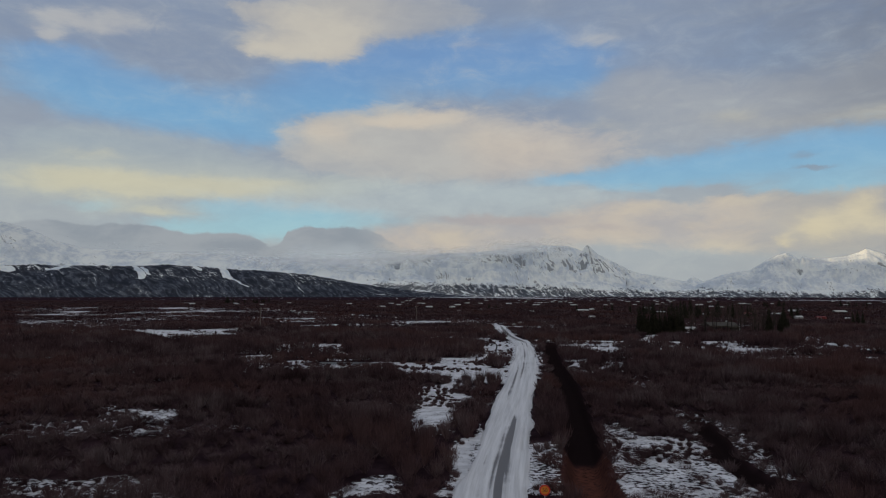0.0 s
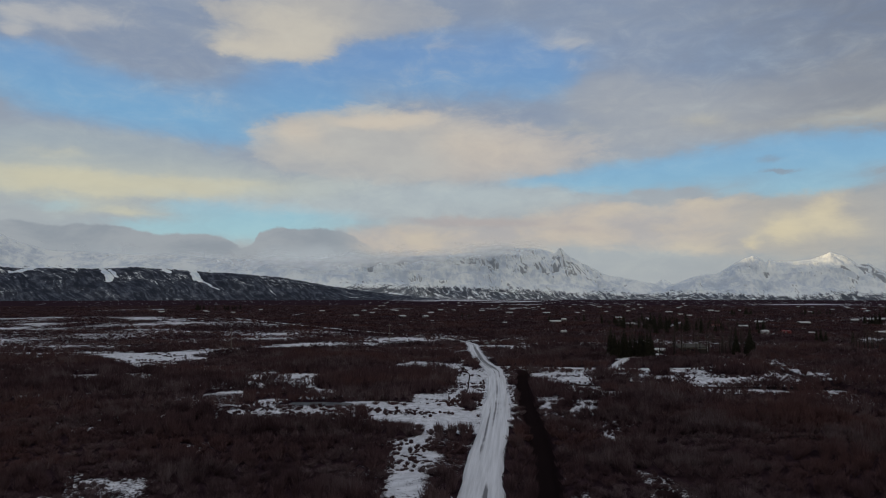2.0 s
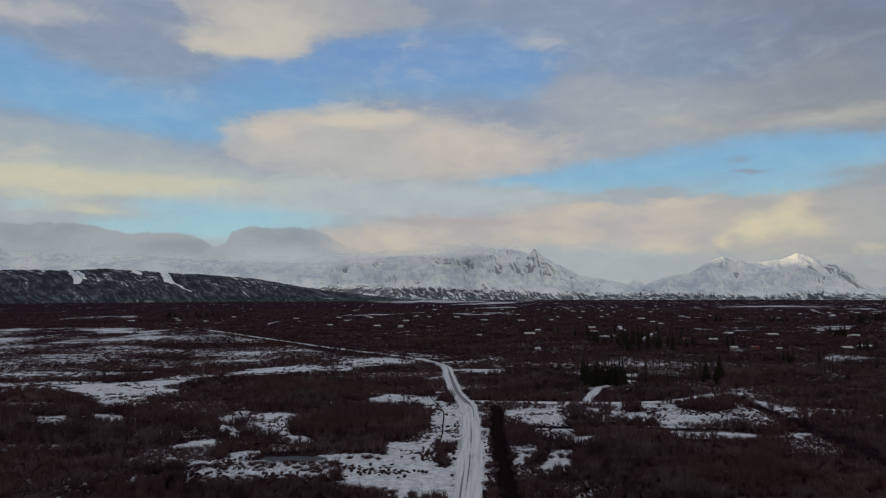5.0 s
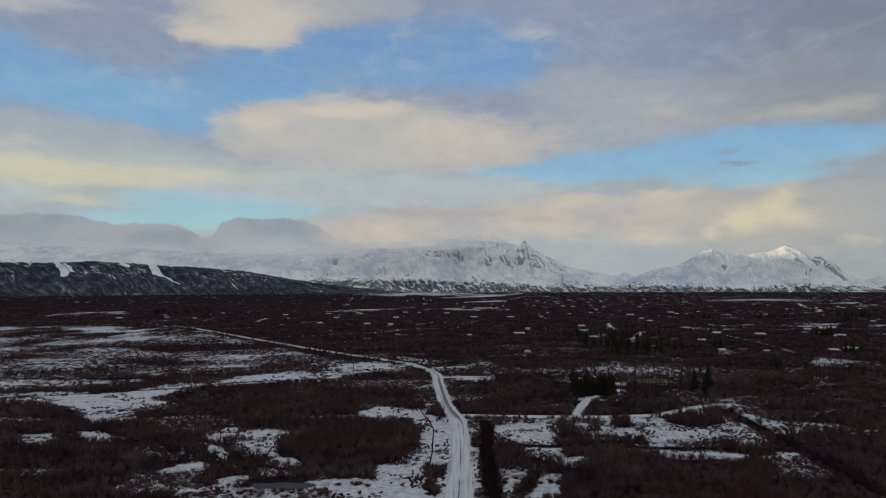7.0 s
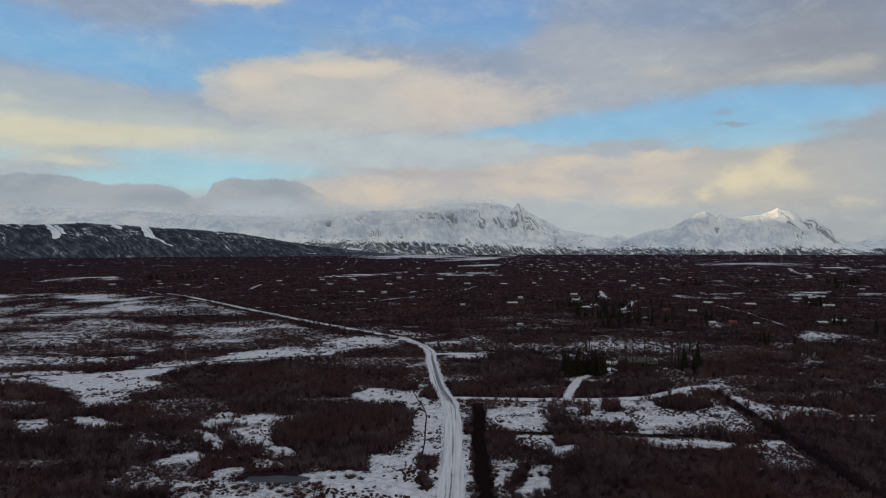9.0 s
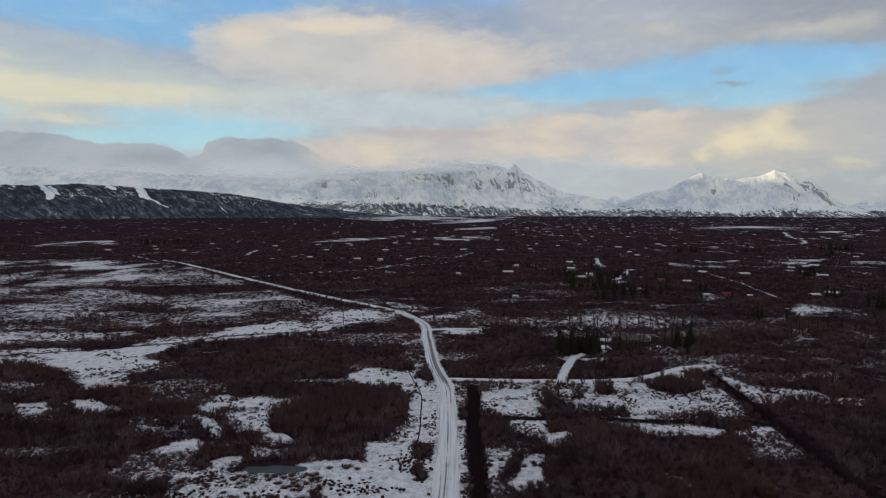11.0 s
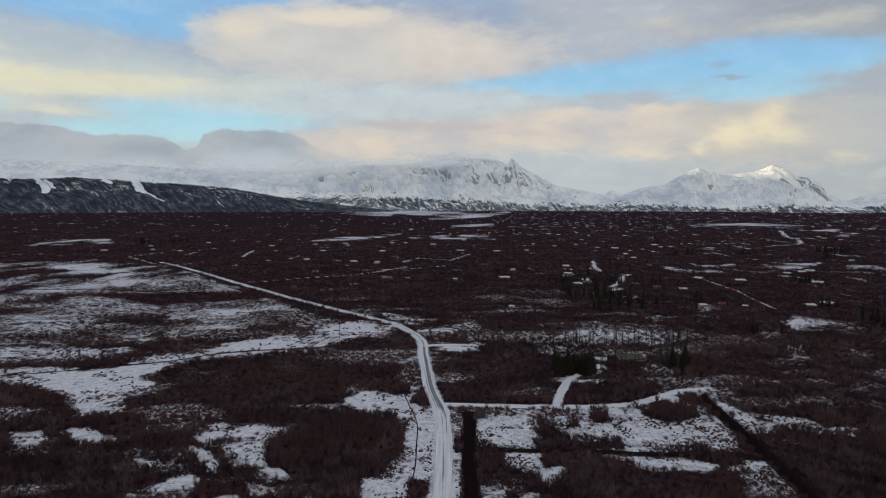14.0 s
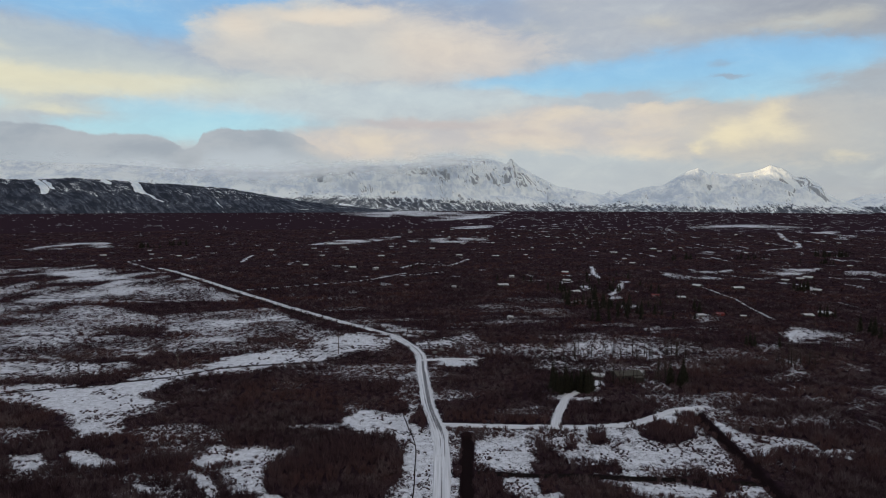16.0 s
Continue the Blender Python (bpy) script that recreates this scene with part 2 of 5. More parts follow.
mottle = w.math("MULTIPLY_ADD", w.math("ADD", billow, w.math("MULTIPLY", fibre, 0.9)), 0.17, 1.0)
seen = w.vec("MULTIPLY", seen, w.n("ShaderNodeCombineXYZ", ins=(mottle, mottle, w.math("MULTIPLY_ADD", w.math("SUBTRACT", mottle, 1.0), 0.7, 1.0))))
seen = w.mix(FOG, seen, w.mix(w.step(over, -2.6, -1.0), w.mix(w.step(az, -30, -17), rgb(150, 158, 167), rgb(166, 174, 182)), w.mix(w.step(body, 0.35, 0.62), rgb(143, 151, 161), rgb(158, 164, 171))))
bg_sky = w.n("ShaderNodeBackground", ins=(sky_node.outputs[0], 0.08))
bg_cloud = w.n("ShaderNodeBackground", ins=(seen, 1.0))
w.n("ShaderNodeOutputWorld", out=None, ins=(w.n("ShaderNodeMixShader", ins=(0.92, bg_sky, bg_cloud)),))

sun = new("sun", bpy.data.lights.new("sun", "SUN"))
sun.data.energy, sun.data.angle, sun.data.color = 3.0, radians(0.6), (1.0, 0.74, 0.40)
sun.matrix_world = look((0, 0, 500), (0 - math.sin(radians(SUN_AZ)), -math.cos(radians(SUN_AZ)), 500 - math.tan(radians(SUN_EL))))
sun.location = (0, -200, 400)

# ---- materials ----


def material(name):
    mat = bpy.data.materials.new(name)
    mat.use_nodes = True
    return mat, Tree(mat.node_tree)


def finish(t, color, rough=0.9, bump=None, distance=0.05, spec=0.2, metal=0.0, strength=1.0):
    normal = t.n("ShaderNodeBump", ins={"Strength": strength, "Distance": distance, "Height": bump}) if bump is not None else None
    s = t.n("ShaderNodeBsdfPrincipled", ins={"Base Color": color, "Roughness": rough, "Specular IOR Level": spec, "Metallic": metal, "Normal": normal})
    t.n("ShaderNodeOutputMaterial", out=None, ins=(s,))


def here(t):
    return t.n("ShaderNodeNewGeometry", out=0)


def plain(name, color, rough=0.8, vary=0.25, scale=3.0, metal=0.0, spec=0.3):
    mat, t = material(name)
    p = here(t)
    a = t.noise(p, scale, 5)
    b = t.noise(p, scale * 9, 3)
    f = t.math("ADD", t.math("MULTIPLY", a, 0.7), t.math("MULTIPLY", b, 0.3))
    dark = tuple(c * (1 - vary) for c in color[:3]) + (1,)
    light = tuple(min(1, c * (1 + vary)) for c in color[:3]) + (1,)
    finish(t, t.mix(t.step(f, 0.3, 0.7), dark, light), rough, b, 0.01, spec, metal, 0.3)
    return mat


SNOW_A, SNOW_B = (0.46, 0.475, 0.53, 1), (0.64, 0.655, 0.715, 1)


def snow_color(t, p):
    return t.mix(t.step(t.noise(p, 0.6, 5), 0.35, 0.65), SNOW_A, SNOW_B)


def ground_material():
    mat, t = material("winter_heath")
    p = here(t)
    mask = t.n("ShaderNodeAttribute", out=2, attribute_name="snow")
    soil = t.n("ShaderNodeAttribute", out=2, attribute_name="soil")
    wet = t.n("ShaderNodeAttribute", out=2, attribute_name="wet")
    big, mid, small = t.noise(p, 0.05, 5), t.noise(p, 0.35, 6, 0.65), t.noise(p, 2.4, 6, 0.7)
    speck = t.math("ADD", t.math("MULTIPLY", t.math("SUBTRACT", mid, 0.5), 1.5), t.math("MULTIPLY", t.math("SUBTRACT", small, 0.5), 3.4))
    speck = t.math("MULTIPLY", speck, t.step(mask, 0.12, 0.42, 0.22, 1.0))
    cover = t.step(t.math("ADD", t.math("MULTIPLY", mask, 0.92), speck), 0.34, 0.60)
    away = t.n("ShaderNodeAttribute", out=2, attribute_name="away")
    fleck = t.noise(t.vec("MULTIPLY", p, (0.085, 0.022, 0)), 1.0, 7, 0.72)
    cover = t.math("MAXIMUM", cover, t.math("MULTIPLY", away, t.step(t.math("ADD", fleck, t.math("MULTIPLY", mask, 0.25)), 0.68, 0.74, 0.0, 0.55)))
    litter = t.mix(t.step(mid, 0.35, 0.65), (0.015, 0.009, 0.012, 1), (0.034, 0.020, 0.026, 1))
    litter = t.mix(t.step(big, 0.5, 0.72, 0, 0.5), litter, (0.046, 0.028, 0.024, 1))
    litter = t.mix(t.math("MULTIPLY", soil, t.step(small, 0.25, 0.6)), litter, (0.12, 0.048, 0.036, 1))
    # ditch floors take one darker colour, strongest along the middle
    litter = t.mix(wet, litter, (0.015, 0.010, 0.011, 1))
    # far litter too gets its distance tone from colour
    litter = t.mix(away, litter, (0.030, 0.018, 0.025, 1))
    height = t.math("ADD", t.math("MULTIPLY", mid, 0.6), t.math("MULTIPLY", small, 0.4))
    finish(t, t.mix(cover, litter, snow_color(t, p)), 0.95, height, 0.3, 0.0)
    return mat


def brush_material(name, a, b, c):
    mat, t = material(name)
    p = here(t)
    r = t.n("ShaderNodeNewGeometry", out=8)
    col = t.mix(t.math("POWER", r, 2.2), a, b)
    wide, tufts = t.noise(t.vec("MULTIPLY", p, (0.7, 1, 1)), 0.03, 5), t.noise(p, 0.16, 5, 0.65)
    col = t.mix(t.step(wide, 0.46, 0.64, 0.0, 0.85), col, c)
    # stands of darker growth, and tips grey with frost
    col = t.mix(t.step(t.math("ADD", t.math("MULTIPLY", wide, 0.5), t.math("MULTIPLY", tufts, 0.5)), 0.49, 0.40, 0.0, 0.58), col, (0.016, 0.011, 0.014, 1))
    frost = t.math("MULTIPLY", t.step(t.noise(p, 0.05, 5, 0.6), 0.42, 0.60), t.step(tufts, 0.40, 0.60))
    col = t.mix(t.math("MULTIPLY", frost, t.step(r, 0.2, 0.9, 0.3, 0.75)), col, (0.145, 0.118, 0.128, 1))
    finish(t, col, 0.95, None, spec=0.0)
    return mat


def road_material():
    mat, t = material("packed_snow")
    p = here(t)
    wear = t.n("ShaderNodeAttribute", out=2, attribute_name="wear")
    along = t.n("ShaderNodeAttribute", out=1, attribute_name="lay")
    streaks = t.noise(t.vec("MULTIPLY", along, (2.6, 0.10, 1)), 1.0, 6, 0.62)
    blotch = t.noise(p, 0.22, 4)
    bare = t.step(t.math("ADD", t.math("MULTIPLY", wear, 0.62), t.math("MULTIPLY", t.math("SUBTRACT", t.math("ADD", streaks, t.math("MULTIPLY", blotch, 0.5)), 0.72), 1.3)), 0.42, 0.85)
    base = t.mix(t.step(streaks, 0.3, 0.7), (0.46, 0.47, 0.51, 1), (0.66, 0.67, 0.72, 1))
    finish(t, t.mix(bare, base, (0.13, 0.13, 0.145, 1)), 0.7, streaks, 0.06, 0.3)
    return mat


def mountain_material(name, snowline, rock_amount, scrub, shade=1.0, broken=1.0):
    mat, t = material(name)
    p = here(t)
    normal = t.n("ShaderNodeNewGeometry", out=1)
    steep = t.math("SUBTRACT", 1.0, t.n("ShaderNodeSeparateXYZ", out=2, ins=(normal,)))
    z = t.n("ShaderNodeSeparateXYZ", out=2, ins=(p,))
    drift = t.n("ShaderNodeAttribute", out=2, attribute_name="drift")
    crag = t.n("ShaderNodeAttribute", out=2, attribute_name="crag")
    big, mid, small = t.noise(p, 0.006, 6, 0.6), t.noise(t.vec("MULTIPLY", p, (1, 1, 0.6)), 0.028, 7, 0.7), t.noise(p, 0.16, 5, 0.7)
    grain = t.n("ShaderNodeAttribute", out=2, attribute_name="grain")
    rough = t.math("ADD", t.math("MULTIPLY", t.math("SUBTRACT", mid, 0.5), 0.9), t.math("MULTIPLY", t.math("SUBTRACT", small, 0.5), 1.1))
    plainrough = rough
    rough = t.math("ADD", rough, t.math("MULTIPLY", grain, 0.7))
    rock = t.step(t.math("ADD", t.math("ADD", t.math("MULTIPLY", steep, rock_amount * 0.5), crag), t.math("ADD", t.math("MULTIPLY", rough, 0.55), t.math("MULTIPLY", t.math("SUBTRACT", big, 0.5), 0.6))), 0.48, 0.62)
    foot = t.n("ShaderNodeAttribute", out=2, attribute_name="foot")
    low = t.step(t.math("ADD", t.math("DIVIDE", t.math("SUBTRACT", z, foot), snowline), t.math("ADD", t.math("MULTIPLY", plainrough, 3.0), t.math("ADD", t.math("MULTIPLY", grain, 1.2), t.math("MULTIPLY", t.math("SUBTRACT", big, 0.5), 3.0)))), 1.10, 0.80)
    low = t.math("MULTIPLY", low, t.step(rough, 0.20, 0.04, 1.0 - broken, 1.0))
    # relief shading painted into the snow: noise mixes blue-grey and white
    snow = t.mix(t.step(t.math("ADD", t.math("MULTIPLY", grain, 0.15), t.math("ADD", t.math("MULTIPLY", big, 0.6), t.math("MULTIPLY", mid, 0.4))), 0.38, 0.58), (0.60 * shade, 0.68 * shade, 0.79 * shade, 1), (0.88 * shade, 0.93 * shade, 0.96 * shade, 1))
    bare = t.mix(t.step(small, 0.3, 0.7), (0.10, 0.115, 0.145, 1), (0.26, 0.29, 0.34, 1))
    # heath is mixed blue-grey, with the haze of distance in its colour
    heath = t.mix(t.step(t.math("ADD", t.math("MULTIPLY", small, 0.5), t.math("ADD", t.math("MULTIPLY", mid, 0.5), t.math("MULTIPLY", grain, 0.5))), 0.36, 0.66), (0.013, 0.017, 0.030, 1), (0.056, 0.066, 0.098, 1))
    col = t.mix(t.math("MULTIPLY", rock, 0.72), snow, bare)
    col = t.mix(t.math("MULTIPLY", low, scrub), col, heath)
    col = t.mix(t.step(t.math("ADD", drift, t.math("MULTIPLY", rough, 0.4)), 0.40, 0.54), col, snow)
    finish(t, col, 0.9, t.math("ADD", mid, t.math("MULTIPLY", small, 0.25)), 16.0, 0.0)
    return mat


GROUND = ground_material()
# darker copy of the birch twigs: the distance tone is put into the colour
FAR_BRUSH = brush_material("birch_twigs_far_dark", (0.040, 0.023, 0.028, 1), (0.074, 0.044, 0.053, 1), (0.080, 0.039, 0.036, 1))
BRUSH = brush_material("birch_twigs", (0.054, 0.032, 0.037, 1), (0.102, 0.066, 0.075, 1), (0.086, 0.046, 0.045, 1))
ROAD = road_material()
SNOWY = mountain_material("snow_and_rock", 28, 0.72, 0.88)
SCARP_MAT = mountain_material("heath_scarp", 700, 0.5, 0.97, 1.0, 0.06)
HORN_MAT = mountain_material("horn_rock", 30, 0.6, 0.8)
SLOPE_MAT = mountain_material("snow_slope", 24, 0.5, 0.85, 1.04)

# ---- shared shape helpers ----


def hashed(ix, iy, seed):
    h = (ix.astype(np.int64) * 374761393 + iy.astype(np.int64) * 668265263 + seed * 974634777) & 0x7FFFFFFF
    h = ((h ^ (h >> 13)) * 1274126177) & 0x7FFFFFFF
    return ((h ^ (h >> 16)) & 0xFFFF) / 65535.0


def vnoise(x, y, seed=0):
    ix, iy = np.floor(x), np.floor(y)
    fx, fy = x - ix, y - iy
    fx, fy = fx * fx * (3 - 2 * fx), fy * fy * (3 - 2 * fy)
    a, b = hashed(ix, iy, seed), hashed(ix + 1, iy, seed)
    c, d = hashed(ix, iy + 1, seed), hashed(ix + 1, iy + 1, seed)
    return (a + (b - a) * fx) * (1 - fy) + (c + (d - c) * fx) * fy


def fbm(x, y, octaves=4, seed=0):
    total, amp, norm = 0.0, 1.0, 0.0
    for k in range(octaves):
        total = total + amp * vnoise(x * 2 ** k + 17.3 * k, y * 2 ** k - 9.1 * k, seed + k)
        norm += amp
        amp *= 0.5
    return total / norm


def smooth(x, lo, hi):
    u = np.clip((x - lo) / (hi - lo), 0, 1)
    return u * u * (3 - 2 * u)


def mesh_from(name, verts, faces, mat, smooth_shade=False):
    """A mesh from arrays; faces is an array of triangles or quads."""
    me = bpy.data.meshes.new(name)
    verts, faces = np.asarray(verts, np.float32), np.asarray(faces, np.int32)
    k = faces.shape[1]
    me.vertices.add(len(verts)), me.loops.add(faces.size), me.polygons.add(len(faces))
    me.vertices.foreach_set("co", verts.ravel())
    me.loops.foreach_set("vertex_index", faces.ravel())
    me.polygons.foreach_set("loop_start", np.arange(0, faces.size, k, dtype=np.int32))
    me.polygons.foreach_set("use_smooth", np.full(len(faces), smooth_shade))
    me.materials.append(mat)
    me.update(calc_edges=True)
    me.validate()
    return me


def attribute(me, name, values, kind="FLOAT"):
    a = me.attributes.new(name, kind, "POINT")
    a.data.foreach_set("value" if kind == "FLOAT" else "vector", np.asarray(values, np.float32).ravel())


def grid_faces(rows, cols, wrap=False):
    i, j = np.meshgrid(np.arange(rows - 1), np.arange(cols if wrap else cols - 1), indexing="ij")
    k = (j + 1) % cols
    return np.stack([i * cols + j, i * cols + k, (i + 1) * cols + k, (i + 1) * cols + j], -1).reshape(-1, 4)


def near_line(x, y, pts):
    """Distance from points to a line of corners."""
    best = np.full(x.shape, 1e9)
    for (ax, ay), (bx, by) in zip(pts[:-1], pts[1:]):
        dx, dy = bx - ax, by - ay
        u = np.clip(((x - ax) * dx + (y - ay) * dy) / (dx * dx + dy * dy + 1e-9), 0, 1)
        best = np.minimum(best, np.hypot(x - ax - u * dx, y - ay - u * dy))
    return best


def inside(x, y, pts):
    hit = np.zeros(x.shape, bool)
    for (ax, ay), (bx, by) in zip(pts, pts[1:] + pts[:1]):
        cross = (ay > y) != (by > y)
        hit ^= cross & (x < (bx - ax) * (y - ay) / (by - ay + 1e-12) + ax)
    return hit


# ---- plan of the plain: roads, ditches, snow ----
MAIN_ROAD = [(1.0, 8), (1.6, 25), (3.2, 43.8), (4.9, 56.1), (6.7, 68.2), (9.5, 87.2), (14.6, 120.9), (17.5, 143), (20.5, 169.6), (21.5, 184.5), (20.8, 211.2),
             (22.2, 250.4), (23.3, 268.2), (23.6, 281), (21.2, 296.1), (14.6, 319.5), (0.9, 341.1), (-14.5, 363.8), (-28.3, 385.1), (-52.2, 423.1), (-97.5, 499.5), (-133.3, 562.2), (-165.8, 616.5), (-198.1, 664.6)]
SIDE_ROAD = [(22.5, 190.8), (30, 189.6), (36, 188), (52, 185.4), (65, 184), (79.3, 185), (89, 190.5), (99.3, 196.5), (109, 197.8)]
DRIVEWAY = [(56.0, 185.8), (58.5, 193), (62, 201), (68.5, 214), (76, 221.6), (85.6, 231.5)]
SPUR = [(23.0, 270), (28, 270.5), (36, 271), (45, 268)]
DITCHES = [([(29.3, 181.5), (28.6, 177), (26, 161.3), (23.3, 142.3), (17.6, 92.3), (13.8, 68.3), (11.8, 56.1), (10.4, 47.7), (9.6, 38)], 2.0, 1.7),
           ([(103.6, 193), (101.4, 179.2), (98.4, 162.7), (95.8, 148.1), (93.3, 134.3), (89.5, 115), (88, 95)], 2.4, 2.3),
           ([(26, 68), (25.1, 62.9), (22.8, 54), (22.3, 47), (24, 42)], 1.3, 1.1)]
TRENCHES = [([(27.7, 154.9), (48.5, 151.3), (74.5, 145.8), (92.5, 141.2)], 1.25),
            ([(-135, 236), (-123.8, 238.1), (-98.6, 243.7), (-72.6, 253.8), (-54.8, 266), (-21.9, 271), (10.6, 279.6)], 0.5),
            ([(-240, 470), (-221.5, 470.1), (-176.5, 465.6), (-126.3, 443.2)], 0.8),
            ([(-16, 340), (18, 327), (36, 312), (44, 303)], 0.7),
            ([(-20.9, 363.0), (-36.9, 388.0), (-57.4, 421.5), (-100.9, 494.5), (-137.4, 558.0), (-169.4, 611.5)], 1.1)]
PATHS = [[(12.0, 200.6), (13.0, 187.8), (13.9, 174.3), (12.6, 158), (11.1, 143.7), (8.2, 128)]]
POOL = (-18.1, 127.2)
PATCHES, TRACKS, THICKETS = [], [], []


def snow(amount, *corners):
    PATCHES.append((amount, list(corners)))


def snow_track(width, *corners):
    TRACKS.append((width, list(corners)))


def thicket(*corners):
    THICKETS.append(list(corners))


thicket((63.1, 179.1), (69.7, 179), (66.5, 169.8), (60.5, 170))
thicket((53.2, 170.8), (57.6, 172.8), (57, 167.4), (52.5, 166))
thicket((47.6, 175), (51, 168.6), (51.2, 159.3), (45.9, 158.2), (44.7, 164.1))
thicket((42.5, 159.4), (64.7, 157.8), (62.3, 151.8), (40.9, 153.3))
thicket((22.7, 163.4), (24.9, 163.1), (23.4, 152.5), (21.3, 152.8))
thicket((12.8, 195.3), (16.1, 205.8), (20.8, 203.6), (20.7, 191.9), (16.5, 188.4))
thicket((77.5, 176.2), (87.5, 187.2), (96.1, 181.3), (93.9, 172.1), (81.6, 167.0))
thicket((-24.1, 163), (-24.1, 159), (-21.7, 151.2), (-17.8, 145.6), (-15.5, 141.5), (-10.4, 136.9), (-0.9, 131.5), (-0.1, 139.7), (5.1, 143.1), (9.6, 155.2), (10.6, 167.9), (7.8, 179.4), (0.1, 181.3), (-7.8, 184.8), (-16.6, 178), (-19.9, 174.5), (-22.6, 167.1))
thicket((8, 138.8), (10.5, 139.8), (14, 137.2), (13.3, 130.5), (10.9, 128.8), (8.4, 130.5))
thicket((8.4, 124.6), (11.1, 124.3), (11.2, 118.6), (7.7, 119))
snow(0.9, (-8.2, 193.3), (-1.7, 203.8), (2.6, 206.7), (8.6, 200.7), (12.6, 202.2), (15.8, 208.7), (13.5, 200.2), (12.7, 194), (15.3, 186.1), (18.8, 183), (15.1, 142), (12.4, 119.2), (10.3, 99.8), (4.7, 100.4), (-8.2, 109), (-10.3, 121.7), (-11.5, 129.9), (-10.1, 133.1), (-5.4, 130.6), (-0.4, 130), (0.2, 138.8), (5.1, 141.4), (6.5, 146.3), (9.4, 153.3), (11.3, 165.5), (11.7, 173.9), (8, 184.7), (0, 186.7))
snow(0.7, (-47.3, 189.2), (-40.6, 190.1), (-38.6, 184.5), (-44.6, 184.2))
snow(0.95, (-41.7, 173.2), (-39.6, 178.6), (-35.5, 176.2), (-31.6, 179.2), (-25.2, 176.1), (-19.1, 176.3), (-19.4, 172.1), (-22.1, 168.8), (-23.5, 165.5), (-24.4, 162.2), (-24, 157), (-21.3, 149.4), (-17.7, 145.3), (-15.9, 141.2), (-18.5, 141.5), (-21.1, 146), (-22.9, 149.2), (-24.8, 151.2), (-28.3, 151.6), (-31.7, 159.4), (-31.7, 164.3), (-27.3, 164.6), (-25.8, 168.3), (-28.7, 170.4), (-34.7, 172.4), (-36.2, 169.5), (-39.5, 168.5))
snow(0.85, (-43.3, 163.1), (-37.7, 160.9), (-33.2, 156.5), (-32.8, 148.3), (-36.2, 155), (-40.6, 159.3))
snow(0.9, (-42.6, 144.5), (-37.2, 148.1), (-35.6, 143.7), (-36.2, 139.5), (-40.8, 138.2))
snow(0.72, (-30.8, 131.8), (-28.5, 135.4), (-24.6, 133.8), (-25.6, 129.9), (-28.6, 128.4))
snow(0.66, (-25.3, 141.6), (-20, 139.2), (-17.4, 134.5), (-22.6, 134.2))
snow(0.72, (-37.5, 128.1), (-29.3, 129), (-26.4, 125.4), (-19.1, 125.8), (-11.6, 124.5), (-10, 121.2), (-8.6, 113.1), (-33.4, 113.8))
snow(0.6, (-22.2, 194.3), (-8.3, 195.1), (-7.7, 188.7), (-16.2, 190.7))
snow(0.42, (-9, 249.5), (11.4, 259.5), (8.5, 238.2), (-2.2, 242.1))
snow(0.74, (25, 183.9), (27.6, 177.2), (23, 147.3), (18.4, 118.5), (16, 102.6), (14.3, 102.8), (16.5, 118.7), (20.9, 156))
snow(0.86, (30.7, 176.8), (36.5, 180.4), (45.6, 176.7), (44.7, 164.1), (40.2, 155), (31.7, 156), (28.4, 162.7))
snow(0.85, (33.4, 151.8), (41.3, 150.9), (40.1, 144), (35.6, 139.3), (31.9, 144.9))
snow(0.85, (36.9, 141.6), (43.7, 142.5), (41.4, 137.1), (38, 132.4), (37.7, 135.9))
snow(0.85, (22.9, 126.6), (27.9, 126.1), (25.6, 120.6), (22.7, 113.9), (20.6, 114.1))
snow(0.88, (32, 128.4), (35.7, 129.4), (32.3, 116.5), (28.6, 111.1), (25.8, 112.4), (29.5, 122.7))
snow(0.75, (-53.4, 156.5), (-47.7, 155.2), (-47.4, 152), (-52, 153.2))
snow(0.85, (-11.5, 129.9), (-4.4, 131.9), (0.2, 128.6), (0.2, 120.5), (-9.2, 121.6))
snow(1, (0.5, 43.5), (1.2, 52.4), (1.6, 57.1), (3.9, 68.8), (2.8, 54.2), (1.9, 43.5))
snow(0.66, (14.3, 64.1), (10.1, 43.8), (19.9, 43.8), (23.9, 52.5), (23.7, 58.2), (21.5, 61.6), (18.2, 62.8), (17.9, 69.8))
snow(0.66, (7.9, 58.2), (10.2, 59.3), (8.1, 43.8), (5, 43.8), (6.2, 50.7))
snow(0.5, (26.1, 78.5), (28.5, 71.4), (25.3, 47.8), (23.2, 50.8), (22.7, 58.2))
snow(0.6, (25, 131.1), (28.4, 131.2), (23, 110.7), (21.6, 112.2))
snow(0.7, (29.6, 101.4), (32.3, 103.4), (28.3, 92.4), (27.5, 92.4))
snow(0.5, (17.7, 87.2), (17.3, 74.8), (15.3, 71.4))
snow(1, (-3.8, 92.2), (1.4, 98), (2.9, 131), (7.3, 131), (6.7, 112.1), (3.2, 103.2), (1.2, 87.1), (4.7, 83.4), (1.1, 78.4), (0.3, 64.1), (-0.7, 62.8), (-2.3, 64), (-3.3, 72.9), (-2.6, 80.4))
snow(0.6, (-5.7, 47.7), (-3.8, 48.4), (-3, 43.8), (-8.1, 43.7))
snow(0.64, (-39, 78.2), (-28.4, 74.6), (-25.4, 62.7), (-29, 62.7))
snow(0.62, (-31.1, 47.6), (-23.9, 49.1), (-16.5, 43.7), (-28.5, 43.7))
snow(0.5, (-42.8, 65.2), (-37.5, 67.5), (-30.5, 69.6), (-34.1, 61.4), (-38.8, 60.7))
